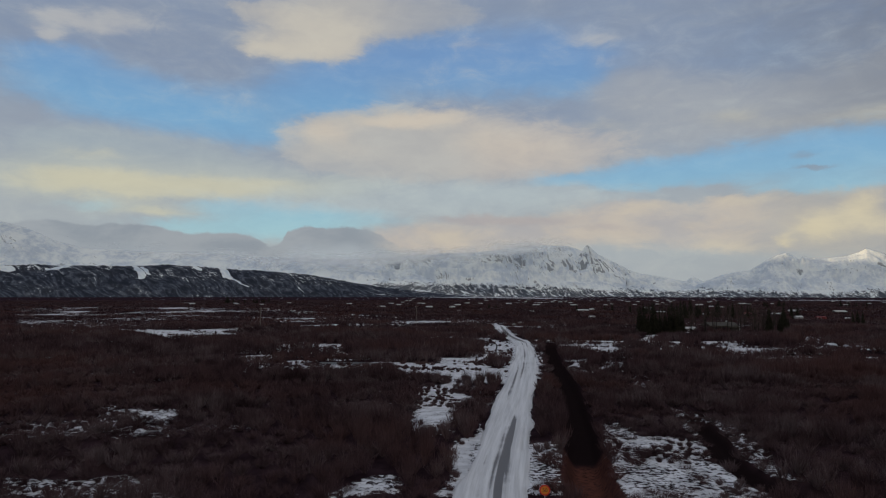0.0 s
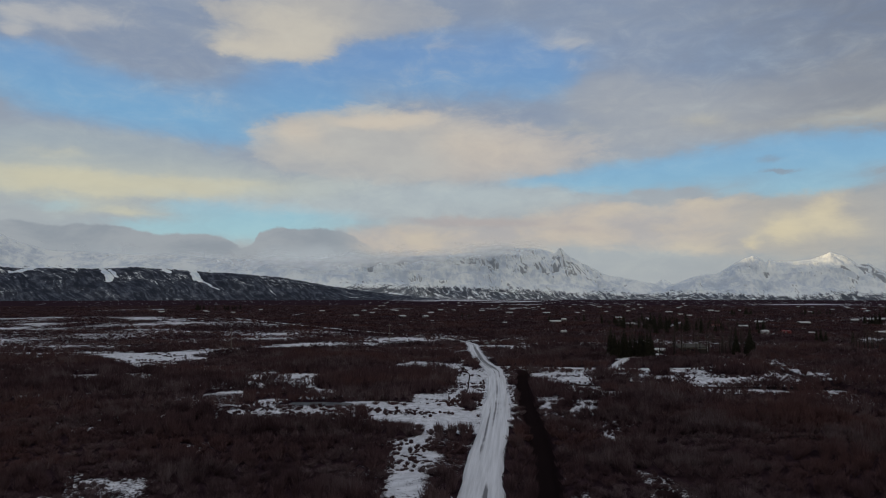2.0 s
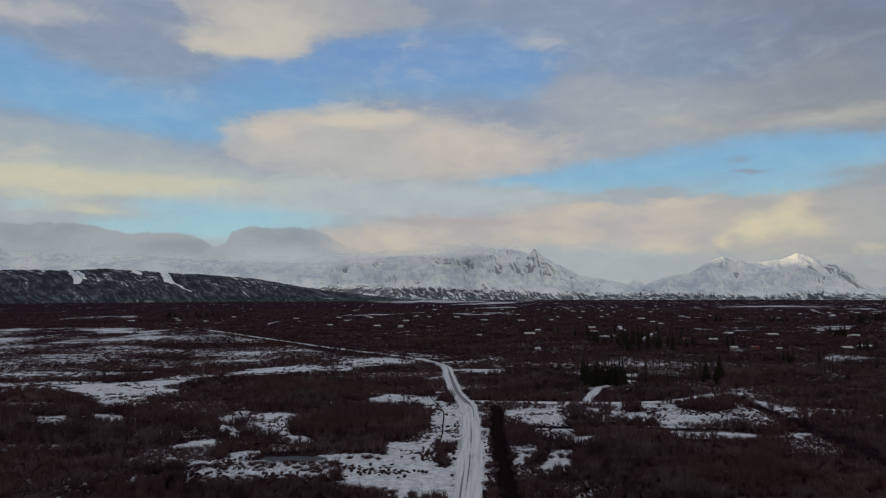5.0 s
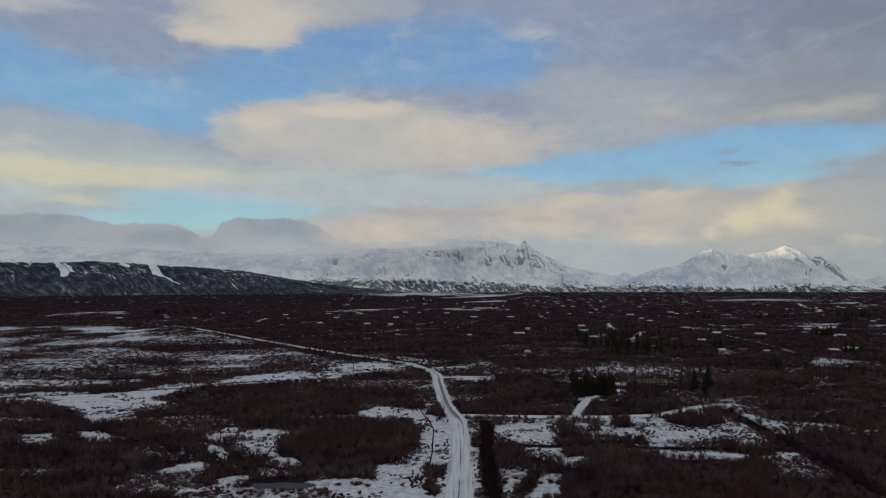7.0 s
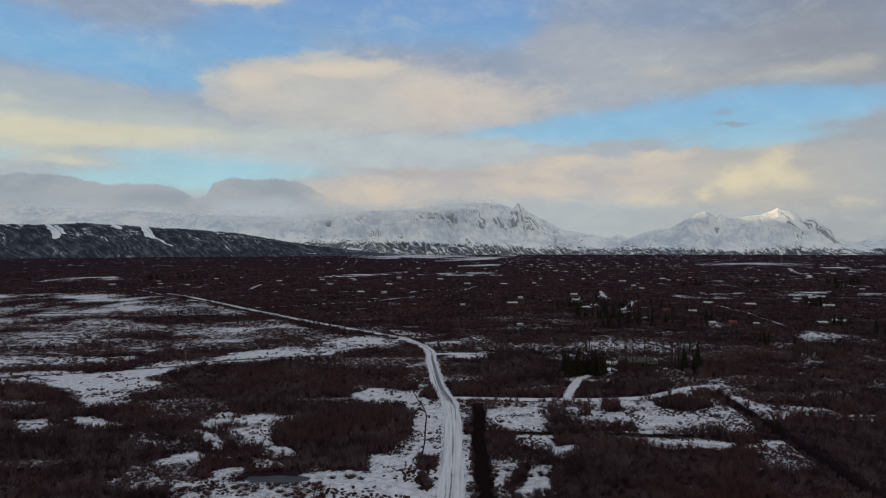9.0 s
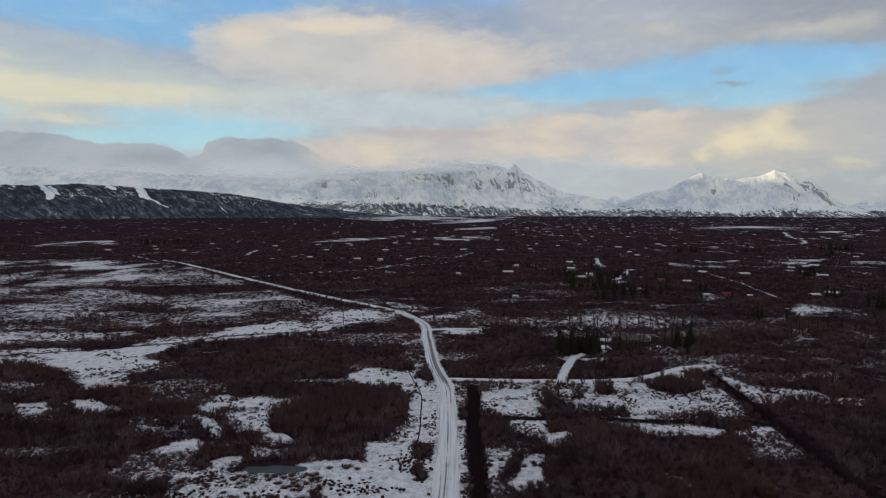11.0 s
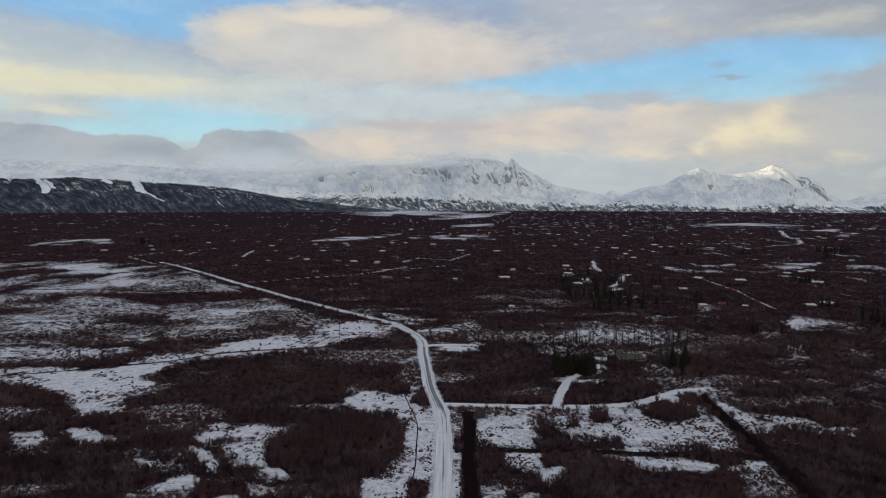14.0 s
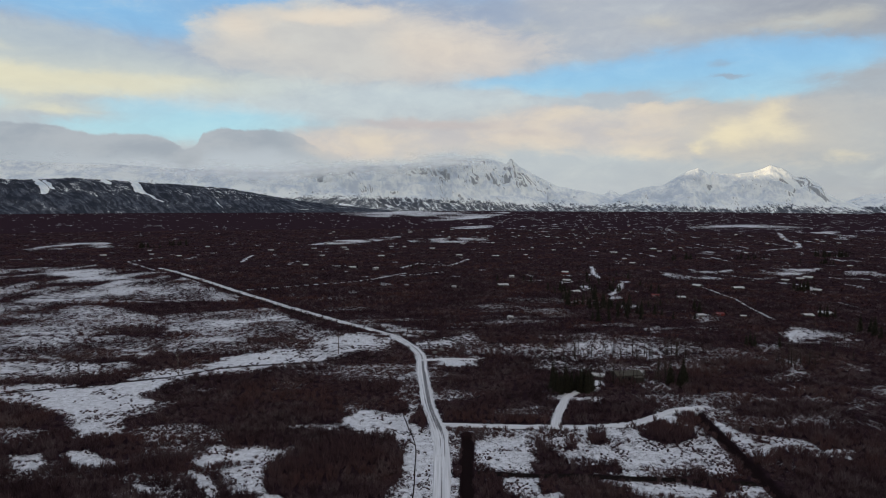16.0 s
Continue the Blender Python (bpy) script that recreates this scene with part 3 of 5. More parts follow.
snow(0.7, (-40.6, 66.3), (-37.4, 69.1), (-33.8, 72.2), (-29.7, 65.9), (-32.7, 63.3), (-38.9, 63.5))
snow(0.8, (-155.7, 246.3), (-128.3, 246.9), (-114.2, 249), (-99.1, 240.2), (-86, 246), (-74.5, 260.5), (-67.6, 258.1), (-71.6, 250.5), (-75.3, 230.9), (-64.8, 220.3), (-66.1, 212.9), (-75.2, 210), (-68.9, 194.3), (-78.3, 193), (-89, 211.5), (-99.3, 219.9), (-117.6, 226), (-146.9, 232.2))
snow(0.8, (-80.4, 259.5), (-56.7, 276.7), (-41.5, 298), (-11.8, 301.8), (11.7, 314.3), (12.5, 299.3), (-19.8, 272.8), (-47.3, 261.9), (-72.1, 252.2))
snow(0.58, (-185.2, 290.2), (-114.2, 282.7), (-85.9, 270.4), (-110.2, 257.8), (-166.6, 260.6))
snow(0.48, (-424.8, 670.4), (-259.9, 686.8), (-174.5, 613.1), (-129.8, 529.6), (-85.2, 451.4), (-126.3, 443.2), (-284.3, 447.5))
snow(0.52, (-292.1, 459.8), (-165.2, 435.4), (-102.7, 370.5), (-124.6, 342), (-215.2, 337.9))
snow(0.52, (-110.9, 389), (-61.2, 413.9), (-24.8, 338.8), (-1.8, 329.2), (-22.1, 302.9), (-59.9, 292.2), (-90.7, 300.9))
snow(0.9, (-23.2, 317.9), (-1.8, 326.4), (11.7, 314.3), (3.5, 296.7), (-19.3, 299.1))
snow(0.5, (-215.2, 337.9), (-94.7, 332), (-94.6, 290.6), (-185.2, 290.2))
snow(0.88, (-91.1, 179.7), (-84.8, 181), (-78.7, 169.2), (-84, 168))
snow(0.9, (-78, 178.3), (-73.5, 180.9), (-64.9, 173), (-59.5, 171.4), (-65.8, 168.5), (-71.5, 172.7))
snow(0.5, (-51, 130.4), (-39.9, 146.6), (-35.9, 140.5), (-37.2, 125.9), (-46.5, 124))
snow(0.45, (17.5, 211.5), (8.6, 222), (15.2, 235.2), (9.5, 247.5), (-5.2, 241.2), (-9.5, 247.1), (9.8, 255.9), (19.4, 250.6))
snow(0.76, (32.4, 183.3), (46.1, 181.8), (53.7, 176.5), (67.9, 181.9), (78.4, 178.4), (91.5, 192.1), (95.7, 178.9), (97.7, 161.2), (89.2, 149.2), (62.6, 151.1), (50.2, 156.9), (35.9, 157.4), (29.7, 162.8))
snow(0.8, (53.3, 148.8), (67.5, 145.9), (78.4, 139.8), (75.1, 136.1), (65, 140.1))
snow(0.68, (102.3, 190.9), (106.4, 188.9), (107.2, 166.3), (115.1, 163.4), (104.7, 157.3), (97.7, 161.2))
snow(0.75, (107.8, 172.9), (121, 167), (120, 158.8), (113.6, 163.5))
snow(0.5, (113.8, 161.4), (130.5, 157.6), (124.8, 152.5), (112.8, 157.6))
snow(0.75, (86.2, 141.4), (92.4, 141.3), (93.3, 134.1), (81.4, 135.4))
snow(0.5, (86.6, 136.7), (91.4, 132.1), (87.8, 121.6), (75.7, 122.9))
snow(0.5, (56.6, 117.1), (60.7, 112.3), (58.3, 109.9), (53.6, 113.1))
snow(0.5, (27.1, 118.9), (35.1, 129.1), (32, 115.5), (21.8, 113.3))
snow(0.54, (91.6, 293.4), (127.6, 308.9), (142.4, 303.3), (152.8, 284.6), (147.2, 273.8), (120.3, 266), (84.4, 269.7), (77.6, 281.1))
snow(0.4, (35.9, 311.7), (55.3, 297.2), (81.2, 294.5), (79.6, 270.2), (51.7, 277.3), (38, 285.2))
snow(0.95, (33.6, 269.1), (47.4, 273.6), (43.7, 261.3), (34.7, 259.5), (28.3, 263))
snow(0.8, (24.7, 306.5), (38.6, 311.5), (51, 321), (51.1, 303.8), (35.8, 287.6), (24.6, 288.8))
snow(0.6, (8.4, 350.8), (31.8, 325.8), (25.2, 312.9), (12.2, 327.8))
snow(0.6, (61.3, 216.3), (70, 218.7), (66.5, 210.6), (61.4, 213.1))
snow(0.9, (68.9, 212.3), (79.8, 212.4), (77.3, 207), (68.5, 207.9))
snow(0.36, (103.3, 237.6), (111.5, 240.8), (105.9, 208.3), (98.3, 202.9), (99.7, 219))
snow(0.6, (210.9, 307.2), (226.7, 323.6), (237.1, 307.4), (245.7, 306.5), (229.1, 289.1), (216.4, 295.6), (205.1, 294.2))
snow(0.4, (222.8, 292.3), (233.7, 291.2), (219, 274.2), (215, 278.1))
snow(0.4, (177.5, 284.4), (190.4, 280.7), (183.3, 270), (172.1, 271.2))
snow(0.45, (171.2, 257.6), (185.1, 259.1), (165.5, 231), (159.1, 231.7))
snow(0.4, (197.5, 249.9), (197.6, 236), (188.7, 237))
snow(0.5, (-444, 931.4), (-464.3, 1077.2), (-396.3, 1071.9), (-353.2, 945.1), (-407.4, 928.3), (-426.8, 909.7))
snow(0.6, (-85.8, 994.3), (-44.3, 1089.1), (52.1, 1202), (49.1, 1130.5), (-23.7, 989.3))
snow(0.6, (-286.8, 676.2), (-276.6, 710.1), (-266.6, 691.3), (-279.4, 664.7))
snow(0.5, (65.4, 1080.8), (139.7, 1158.7), (209.3, 1153.6), (186.6, 1027), (62.8, 1036.5))
snow(0.5, (-179.4, 4349.3), (111.4, 3251.3), (83.4, 2426.5), (-123.4, 2998.5))
snow(0.22, (537.7, 1295.7), (735.1, 1503.3), (923.6, 1755), (1331.6, 1827.5), (1172.4, 1545.2), (899.1, 1321), (702.8, 1333.8), (543.8, 1227.9))
snow(0.5, (271.8, 573.6), (345, 596.9), (304.6, 526.2), (253.1, 523))
snow(0.48, (333.8, 567.8), (380.5, 563.5), (434.1, 599.5), (406.5, 561.1), (319.1, 516.7))
snow(0.6, (386.3, 598.4), (419.4, 595.4), (413.1, 570.2), (364.4, 555.5))
snow(0.6, (420.5, 809.8), (442.5, 808), (413.8, 748.6), (393.4, 750.3))
snow(0.5, (439.5, 567.7), (476.7, 564.3), (441.1, 521.7), (405.6, 516.6))
snow(0.5, (206.1, 1600.3), (330.6, 1743), (290.4, 1529.7), (206.8, 1503.8))
snow(0.8, (914.6, 1270.5), (992, 1315), (923.4, 1223.6), (888.8, 1226))
snow(0.8, (874.4, 1143.3), (916.2, 1160.3), (859.7, 1088.2), (837.1, 1089.9))
snow(0.5, (-215.4, 4347.8), (151.7, 3553.4), (89, 2590.9), (-73.5, 2998.1), (-322.9, 4343.5))
snow(0.55, (149.1, 4362.4), (1487.5, 6775), (700.8, 3251.9), (436.4, 2416.5), (191.4, 2033.2), (166.1, 2778), (128.1, 2996.5))
snow(0.6, (-1113.9, 4563.1), (-798.5, 4865.2), (-639.2, 3712.3), (-857.4, 3892.2))
snow(0.6, (99.6, 228.2), (105.2, 232.6), (107.9, 224.2), (105.4, 208.2), (101.4, 202), (100.9, 213.6), (97.2, 219.1))
snow(0.6, (81.8, 230.9), (87.8, 234.4), (84.5, 223.5), (78.4, 218.1))
snow(0.6, (805.5, 1601.7), (996.5, 1708.5), (1184.1, 1741.9), (1210.6, 1616.9), (1032.9, 1518.7), (910.3, 1560.1), (760.5, 1470.4))
snow(0.6, (1308.7, 6208.8), (2403.5, 6884.3), (1706.1, 5014.8), (847.3, 3933.8))
snow(0.52, (167.5, 440.3), (179.5, 450.1), (174, 434.1), (162.6, 425))
snow(0.52, (160.3, 401.2), (169.9, 404.7), (166.1, 393.7), (156.8, 390.4))
snow(0.52, (144.5, 324.7), (153, 330), (148.5, 315.4), (141.1, 313.4))
snow(0.52, (164.2, 488.9), (172.4, 494.7), (166.7, 475.7), (158.9, 470.3))
snow(0.52, (187.8, 356.8), (197.4, 363.3), (191.9, 345.5), (180, 336.6))
snow(0.52, (162.8, 528.5), (171.7, 535.4), (164.7, 513.3), (156.3, 507))
snow_track(3.2, (8.3, 562.4), (36.1, 605.1))
snow_track(2, (-60.9, 512.5), (-21.5, 537.3), (8.3, 562.4))
snow_track(3.5, (83.8, 665.6), (100.5, 702), (114.7, 743.2))
snow_track(3, (34.1, 647), (54.3, 693), (83.8, 665.6))
snow_track(4, (224.6, 641.1), (202.8, 570.6), (197.7, 544.6))
snow_track(4, (171.8, 449.2), (190.2, 478.3), (201.2, 505), (212.4, 519))
snow_track(6, (840.8, 1275.4), (704.3, 1048.6), (666.9, 961.6), (619.4, 888.8), (596.3, 867.7), (550.7, 849.4))
snow_track(3, (503.3, 974.4), (486, 888), (524.8, 896.5))
snow_track(3, (538.2, 919.5), (532, 872.9))
snow_track(1.3, (256.3, 482), (249.2, 422.2), (235, 375.8), (229, 346.7))
snow_track(3, (-131.4, 722.6), (-135.5, 780.2), (-134.5, 812.3))
snow_track(2.5, (-251.5, 733.3), (-236.9, 773.9))
snow_track(2, (-251.5, 733.3), (-190.8, 635.9))
snow_track(2, (-182.7, 625.3), (-157.1, 664.4))
snow_track(2, (-3.7, 576.4), (36.1, 586.1), (74.5, 611.5))
snow_track(2, (-92.8, 492.9), (-54.9, 515.3))
snow_track(3, (201, 288), (209.3, 303.4), (220.3, 314.1))
snow_track(2.5, (398, 726.1), (390.4, 676.3))
snow_track(2.5, (133.5, 534.3), (146.3, 537.1))

def heights(x, y):
    r = np.hypot(x, y)
    z = (fbm(x / 22, y / 22, 4, 5) - 0.5) * 0.9 + (fbm(x / 140, y / 140, 3, 9) - 0.5) * 2.0 * smooth(r, 60, 400)
    road = np.minimum(near_line(x, y, MAIN_ROAD), np.minimum(near_line(x, y, SIDE_ROAD), near_line(x, y, DRIVEWAY)))
    z = z * smooth(road, 1.5, 9)
    # level bed of the pool
    z = z * smooth(np.hypot((x - POOL[0]) / 8.5, (y - POOL[1]) / 4.0), 0.9, 1.6)
    for pts, half, depth in DITCHES:
        z -= depth * (1 - smooth(near_line(x, y, pts), half * 0.35, half))
    return z


def snow_cover(x, y):
    """0 bare brush .. 1 closed snow."""
    far = smooth(np.hypot(x, y), 240, 650)

    def two(sx, sy, seed, octaves=4):
        """The same roughness at a near and a far grain."""
        return fbm(x / sx, y / sy, octaves, seed) * (1 - far) + fbm(x / sx / 4, y / sy / 4, octaves, seed + 3) * far

    near = smooth(np.hypot(x, y), 60, 170)
    wx = x + (two(7, 7, 21) - 0.5) * (2.5 + 1.0 * near + 18 * far)
    wy = y + (two(7, 7, 31) - 0.5) * (3.5 + 2.0 * near + 24 * far)
    ragged = two(4.5, 6, 35, 5) - 0.5
    m = 0.05 + 0.065 * near + 0.38 * smooth(two(26, 13, 41), 0.46, 0.76) * (1 - 0.75 * far) * (0.55 + 0.45 * near)
    m = m * (1 - 0.7 * smooth(x, 30, 70) * (1 - smooth(np.hypot(x, y), 150, 240)))
    remote = smooth(np.hypot(x, y), 1200, 2200)
    middle = smooth(np.hypot(x, y), 190, 260)
    patchy = 1.0 + (1.1 + 0.7 * middle + 2.4 * far) * (fbm(x / 24, y / (9 + 7 * middle), 4, 81) * (1 - far) + fbm(x / 24, y / 42, 4, 85) * far - 0.5)
    patchy = patchy * (1 - remote) + (4.2 * fbm(x / 190, y / 480, 4, 87) - 1.15) * remote
    for amount, pts in PATCHES:
        xs, ys = [p[0] for p in pts], [p[1] for p in pts]
        size = min(max(xs) - min(xs), max(ys) - min(ys))
        soft = min(6.0, 0.14 * size + 0.5) * (0.6 if min(ys) < 215 else 1.0)
        sel = (wx > min(xs) - soft) & (wx < max(xs) + soft) & (wy > min(ys) - soft) & (wy < max(ys) + soft)
        if not sel.any():
            continue
        ax, ay = wx[sel], wy[sel]
        d = near_line(ax, ay, pts + pts[:1])
        d = np.where(inside(ax, ay, pts), d, -d)
        m[sel] = np.maximum(m[sel], amount * (1 if amount > 0.82 and min(ys) < 1200 else patchy[sel]) * smooth(d + ragged[sel] * soft * 2.6 + 0.4 * soft, -soft, soft))
    m = np.maximum(m, far * 0.6 * smooth(fbm(x / 11, y / 26, 4, 61) + 0.05 * smooth(x, 150, 420), 0.745, 0.79))
    for pts in THICKETS:
        d = near_line(wx, wy, pts + pts[:1])
        m = np.where(inside(wx, wy, pts), m * (1 - smooth(d, -0.5, 1.0)), m)
    for width, pts in TRACKS:
        m = np.maximum(m, 0.9 * (1 - smooth(near_line(x, y, pts), width * 0.25, width * 0.75)))
    for pts, half in ((MAIN_ROAD, 2.0), (SIDE_ROAD, 1.5), (DRIVEWAY, 1.2), (SPUR, 1.7)):
        m = np.maximum(m, 0.95 * (1 - smooth(near_line(wx * 0.12 * (1 - far) + x * (1 - 0.12 * (1 - far)), wy * 0.12 * (1 - far) + y * (1 - 0.12 * (1 - far)), pts), half * 0.9, half * 1.25)))
    for pts, half, depth in DITCHES:
        m = m * smooth(near_line(x, y, pts), half * 0.7, half * 1.15)
    for pts, half in TRENCHES:
        m = m * smooth(near_line(x, y, pts), half * 0.7, half * 1.6)
    return m


def build_ground():
    az = np.concatenate([np.arange(-44, 48, 0.18), np.arange(48, 316, 6.0)])
    az = np.radians(az)
    r = np.concatenate([[0.02, 2, 6, 11, 16, 20, 24], 28 * 1.0075 ** np.arange(0, 693)])
    R, A = np.meshgrid(r, az, indexing="ij")
    x, y = R * np.sin(A), R * np.cos(A)
    z = heights(x, y)
    verts = np.stack([x, y, z], -1).reshape(-1, 3)
    faces = grid_faces(len(r), len(az), wrap=True)[:, ::-1]
    me = mesh_from("ground", verts, faces, GROUND, True)
    attribute(me, "snow", snow_cover(x, y).ravel())
    soil = 1 - smooth(near_line(x, y, [(11.8, 56.1), (10.4, 47.7), (9.6, 30)]), 0.3, 3.2)
    attribute(me, "soil", soil.ravel())
    wet = np.zeros_like(x)
    for pts, half, depth in DITCHES:
        wet = np.maximum(wet, 1 - smooth(near_line(x, y, pts), half * 0.6, half * 1.0))
    attribute(me, "away", smooth(R, 350, 1000).ravel())
    attribute(me, "wet", (wet * (1 - soil)).ravel())
    tagged(new("ground", me), "flat heath of dark leafless scrub with patches of snow", "ground", kind="structure")


build_ground()


def resample(pts, step):
    out = [Vector((*pts[0], 0))]
    p = [Vector((*q, 0)) for q in pts]
    # Catmull-Rom through the corners
    dense = []
    for i in range(len(p) - 1):
        a, b, c, d = p[max(i - 1, 0)], p[i], p[i + 1], p[min(i + 2, len(p) - 1)]
        for k in range(12):
            u = k / 12
            dense.append(0.5 * ((2 * b) + (c - a) * u + (2 * a - 5 * b + 4 * c - d) * u * u + (3 * b - a - 3 * c + d) * u ** 3))
    dense.append(p[-1])
    for q in dense:
        if (q - out[-1]).length >= step:
            out.append(q)
    return np.array([(q.x, q.y) for q in out])


def strip(name, pts, section, mat, label, category, step=1.2, ruts=(), wobble=0.0, lift=0.0, widths=None, heavy=()):
    """A band swept along a line; section: (sideways, height) pairs; ruts: sideways places of wheel tracks."""
    c = resample(pts, step)
    d = np.gradient(c, axis=0)
    d /= np.linalg.norm(d, axis=1, keepdims=True)
    side = np.stack([d[:, 1], -d[:, 0]], -1)
    u = np.array([s[0] for s in section])
    h = np.array([s[1] for s in section])
    n = len(c)
    s = np.arange(n)[:, None] * step
    edge = (fbm(s / 4 + 0 * u, u * 3 + 0 * s, 3, 77) - 0.5) * wobble * (np.abs(u) / np.abs(u).max()) ** 2
    off = u[None, :] + edge * 2
    if widths:
        off = off * np.interp(c[:, 1], [q[0] for q in widths], [q[1] for q in widths])[:, None]
    x = c[:, None, 0] + side[:, None, 0] * off
    y = c[:, None, 1] + side[:, None, 1] * off
    wear = np.zeros_like(x)
    for q in ruts:
        wander = (fbm(s / 25, s * 0 + q, 2, 13) - 0.5) * 0.5
        strength = 0.35 + 1.1 * smooth(fbm(s / 18 + 5 * q, s * 0 + q, 3, 19), 0.3, 0.75)
        for near, end, rut, gain in heavy:
            if rut == q:
                strength = strength + gain * (smooth(c[:, 1], near - 12, near) * (1 - smooth(c[:, 1], end, end + 14)))[:, None]
        wear = np.maximum(wear, strength * np.exp(-((u[None, :] - q - wander) / 0.24) ** 2))
    z = heights(x, y) + h[None, :] + lift - 0.05 * wear + (fbm(x * 1.2, y * 1.2, 2, 3) - 0.5) * 0.03
    me = mesh_from(name, np.stack([x, y, z], -1).reshape(-1, 3), grid_faces(n, len(u))[:, ::-1], mat, True)
    attribute(me, "wear", wear.ravel())
    attribute(me, "lay", np.stack([off, s + 0 * u, 0 * off], -1).reshape(-1, 3), "FLOAT_VECTOR")
    return tagged(new(name, me), label, category, kind="structure")


def road_section(half, rise):
    u = np.linspace(-1, 1, 25)
    return [(half * a, rise * (1 - abs(a) ** 3) - 0.25 * max(0, abs(a) - 0.82) / 0.18) for a in u]


strip("road", MAIN_ROAD, road_section(2.3, 0.14), ROAD, "straight gravel road under packed snow with dark wheel tracks", "road", 1.0, (-0.85, -0.1, 0.45, 0.95), 0.9, 0.06,
      ((150, 1.12), (170, 1.05), (188, 1.12), (200, 0.95), (230, 0.92), (275, 0.88), (300, 0.72), (340, 0.62), (700, 0.62)), ((0, 62, 0.45, 1.6), (0, 52, -0.85, 0.5), (192, 262, 0.45, 3.0), (192, 262, -0.1, 1.4)))
strip("side_road", SIDE_ROAD, road_section(1.7, 0.12), ROAD, "narrow side lane covered with untouched snow", "road", 1.2, (), 0.9, 0.05)
strip("driveway", DRIVEWAY, road_section(1.35, 0.12), ROAD, "short snowy driveway leading to a cabin", "driveway", 1.2, (), 0.9, 0.07)
strip("turnout", SPUR, road_section(1.7, 0.1), ROAD, "snow-covered turnout beside the road bend", "road", 1.2, (), 0.6, 0.07)

# near-black strips laid on the ground draw the narrow trenches and the path
DARK_EARTH = plain("near_black_earth", (0.011, 0.009, 0.009, 1), 0.9, 0.5, 1.0, 0.0, 0.0)
for pts, half in TRENCHES:
    strip("trench", pts, [(-half, -0.05), (-half * 0.6, 0.06), (0, 0.03), (half * 0.6, 0.06), (half, -0.05)], DARK_EARTH, "narrow dark drainage trench across the snowy heath", "trench", 1.5, (), 0.5, 0.05)
for pts in PATHS:
    strip("footpath", pts, [(-0.16, -0.02), (0, 0.02), (0.16, -0.02)], DARK_EARTH, "thin trodden path in the roadside snow", "path", 1.0, (), 0.1, 0.05)


# ---- leafless birch scrub ----
def build_scrub():
    rng = np.random.default_rng(11)
    pts = []
    r = 9.0
    while r < 1500:
        cell = max(1.55, r * 0.0088)
        n = int(radians(88) * r / cell)
        a = radians(-42.5) + radians(88) * (np.arange(n) + rng.random(n)) / n
        q = r + cell * rng.random(n)
        pts.append(np.stack([q * np.sin(a), q * np.cos(a), np.full(n, cell)], -1))
        r += cell
    pts = np.concatenate(pts)
    x, y, cell = pts.T
    m = snow_cover(x, y)
    road = np.minimum(near_line(x, y, MAIN_ROAD) - 2.9, np.minimum(near_line(x, y, SIDE_ROAD) - 2.2, np.minimum(near_line(x, y, DRIVEWAY) - 2.2, near_line(x, y, SPUR) - 2.2)))
    cut = np.full(x.shape, 9.0)
    for p, half, depth in DITCHES:
        cut = np.minimum(cut, near_line(x, y, p) - half * 0.8)
    for p, half in TRENCHES:
        cut = np.minimum(cut, near_line(x, y, p) - half)
    cut = np.minimum(cut, (np.hypot((x - POOL[0]) / 7.5, (y - POOL[1]) / 3.0) - 1) * 3)
    for width, p in TRACKS:
        cut = np.minimum(cut, near_line(x, y, p) - width * 0.6)
    far = smooth(np.hypot(x, y), 240, 650)
    cover_m = np.clip(m, 0, 1)
    tall = smooth(0.55 * fbm(x / 22, y / 22, 3, 51) + 0.45 * fbm(x / 6, y / 6, 2, 55), 0.30, 0.70) * (1 - 0.6 * far) + 0.3 * far
    clump = (0.55 * fbm(x / 10, y / 6.0, 3, 91) + 0.45 * fbm(x / 3.2, y / 2.6, 2, 93)) * (1 - far) + fbm(x / 17, y / 19, 3, 95) * far + 0.16 * (rng.random(len(x)) - 0.5)
    keep = (clump > 0.10 + 0.60 * cover_m) & (road > 0) & (cut > 0)
    tall = tall * np.clip((clump - 0.06 - 0.60 * cover_m) / 0.22, 0.1, 1)
    x, y, cell, m, tall, far = (v[keep] for v in (x, y, cell, m, tall, far))
    dist = np.hypot(x, y)
    size = (0.85 + 1.7 * tall) * (0.82 + 0.3 * smooth(dist, 80, 160)) * (1 - 0.62 * np.clip(m / 0.62, 0, 1)) * (1 + (0.7 - 0.5 * far) * (rng.random(len(x)) - 0.5))
    # a taller belt of bushes south of the side lane
    size = size * (1 + 0.3 * np.exp(-((y - 168) / 13) ** 2) * smooth(x, 26, 36) * (1 - smooth(x, 110, 150)))
    # dwarf shrubs and heather tips that poke through the thin snow
    low = []
    r = 30.0
    while r < 480:
        step = max(0.85, r * 0.0055)
        n = int(radians(86) * r / step)
        a = radians(-41.5) + radians(86) * (np.arange(n) + rng.random(n)) / n
        q = r + step * rng.random(n)
        low.append(np.stack([q * np.sin(a), q * np.cos(a), np.full(n, step)], -1))
        r += step
    lx, ly, lc = np.concatenate(low).T
    lm = snow_cover(lx, ly)
    track = np.minimum(np.minimum(near_line(lx, ly, MAIN_ROAD), near_line(lx, ly, SIDE_ROAD) + 0.6), near_line(lx, ly, DRIVEWAY) + 0.6)
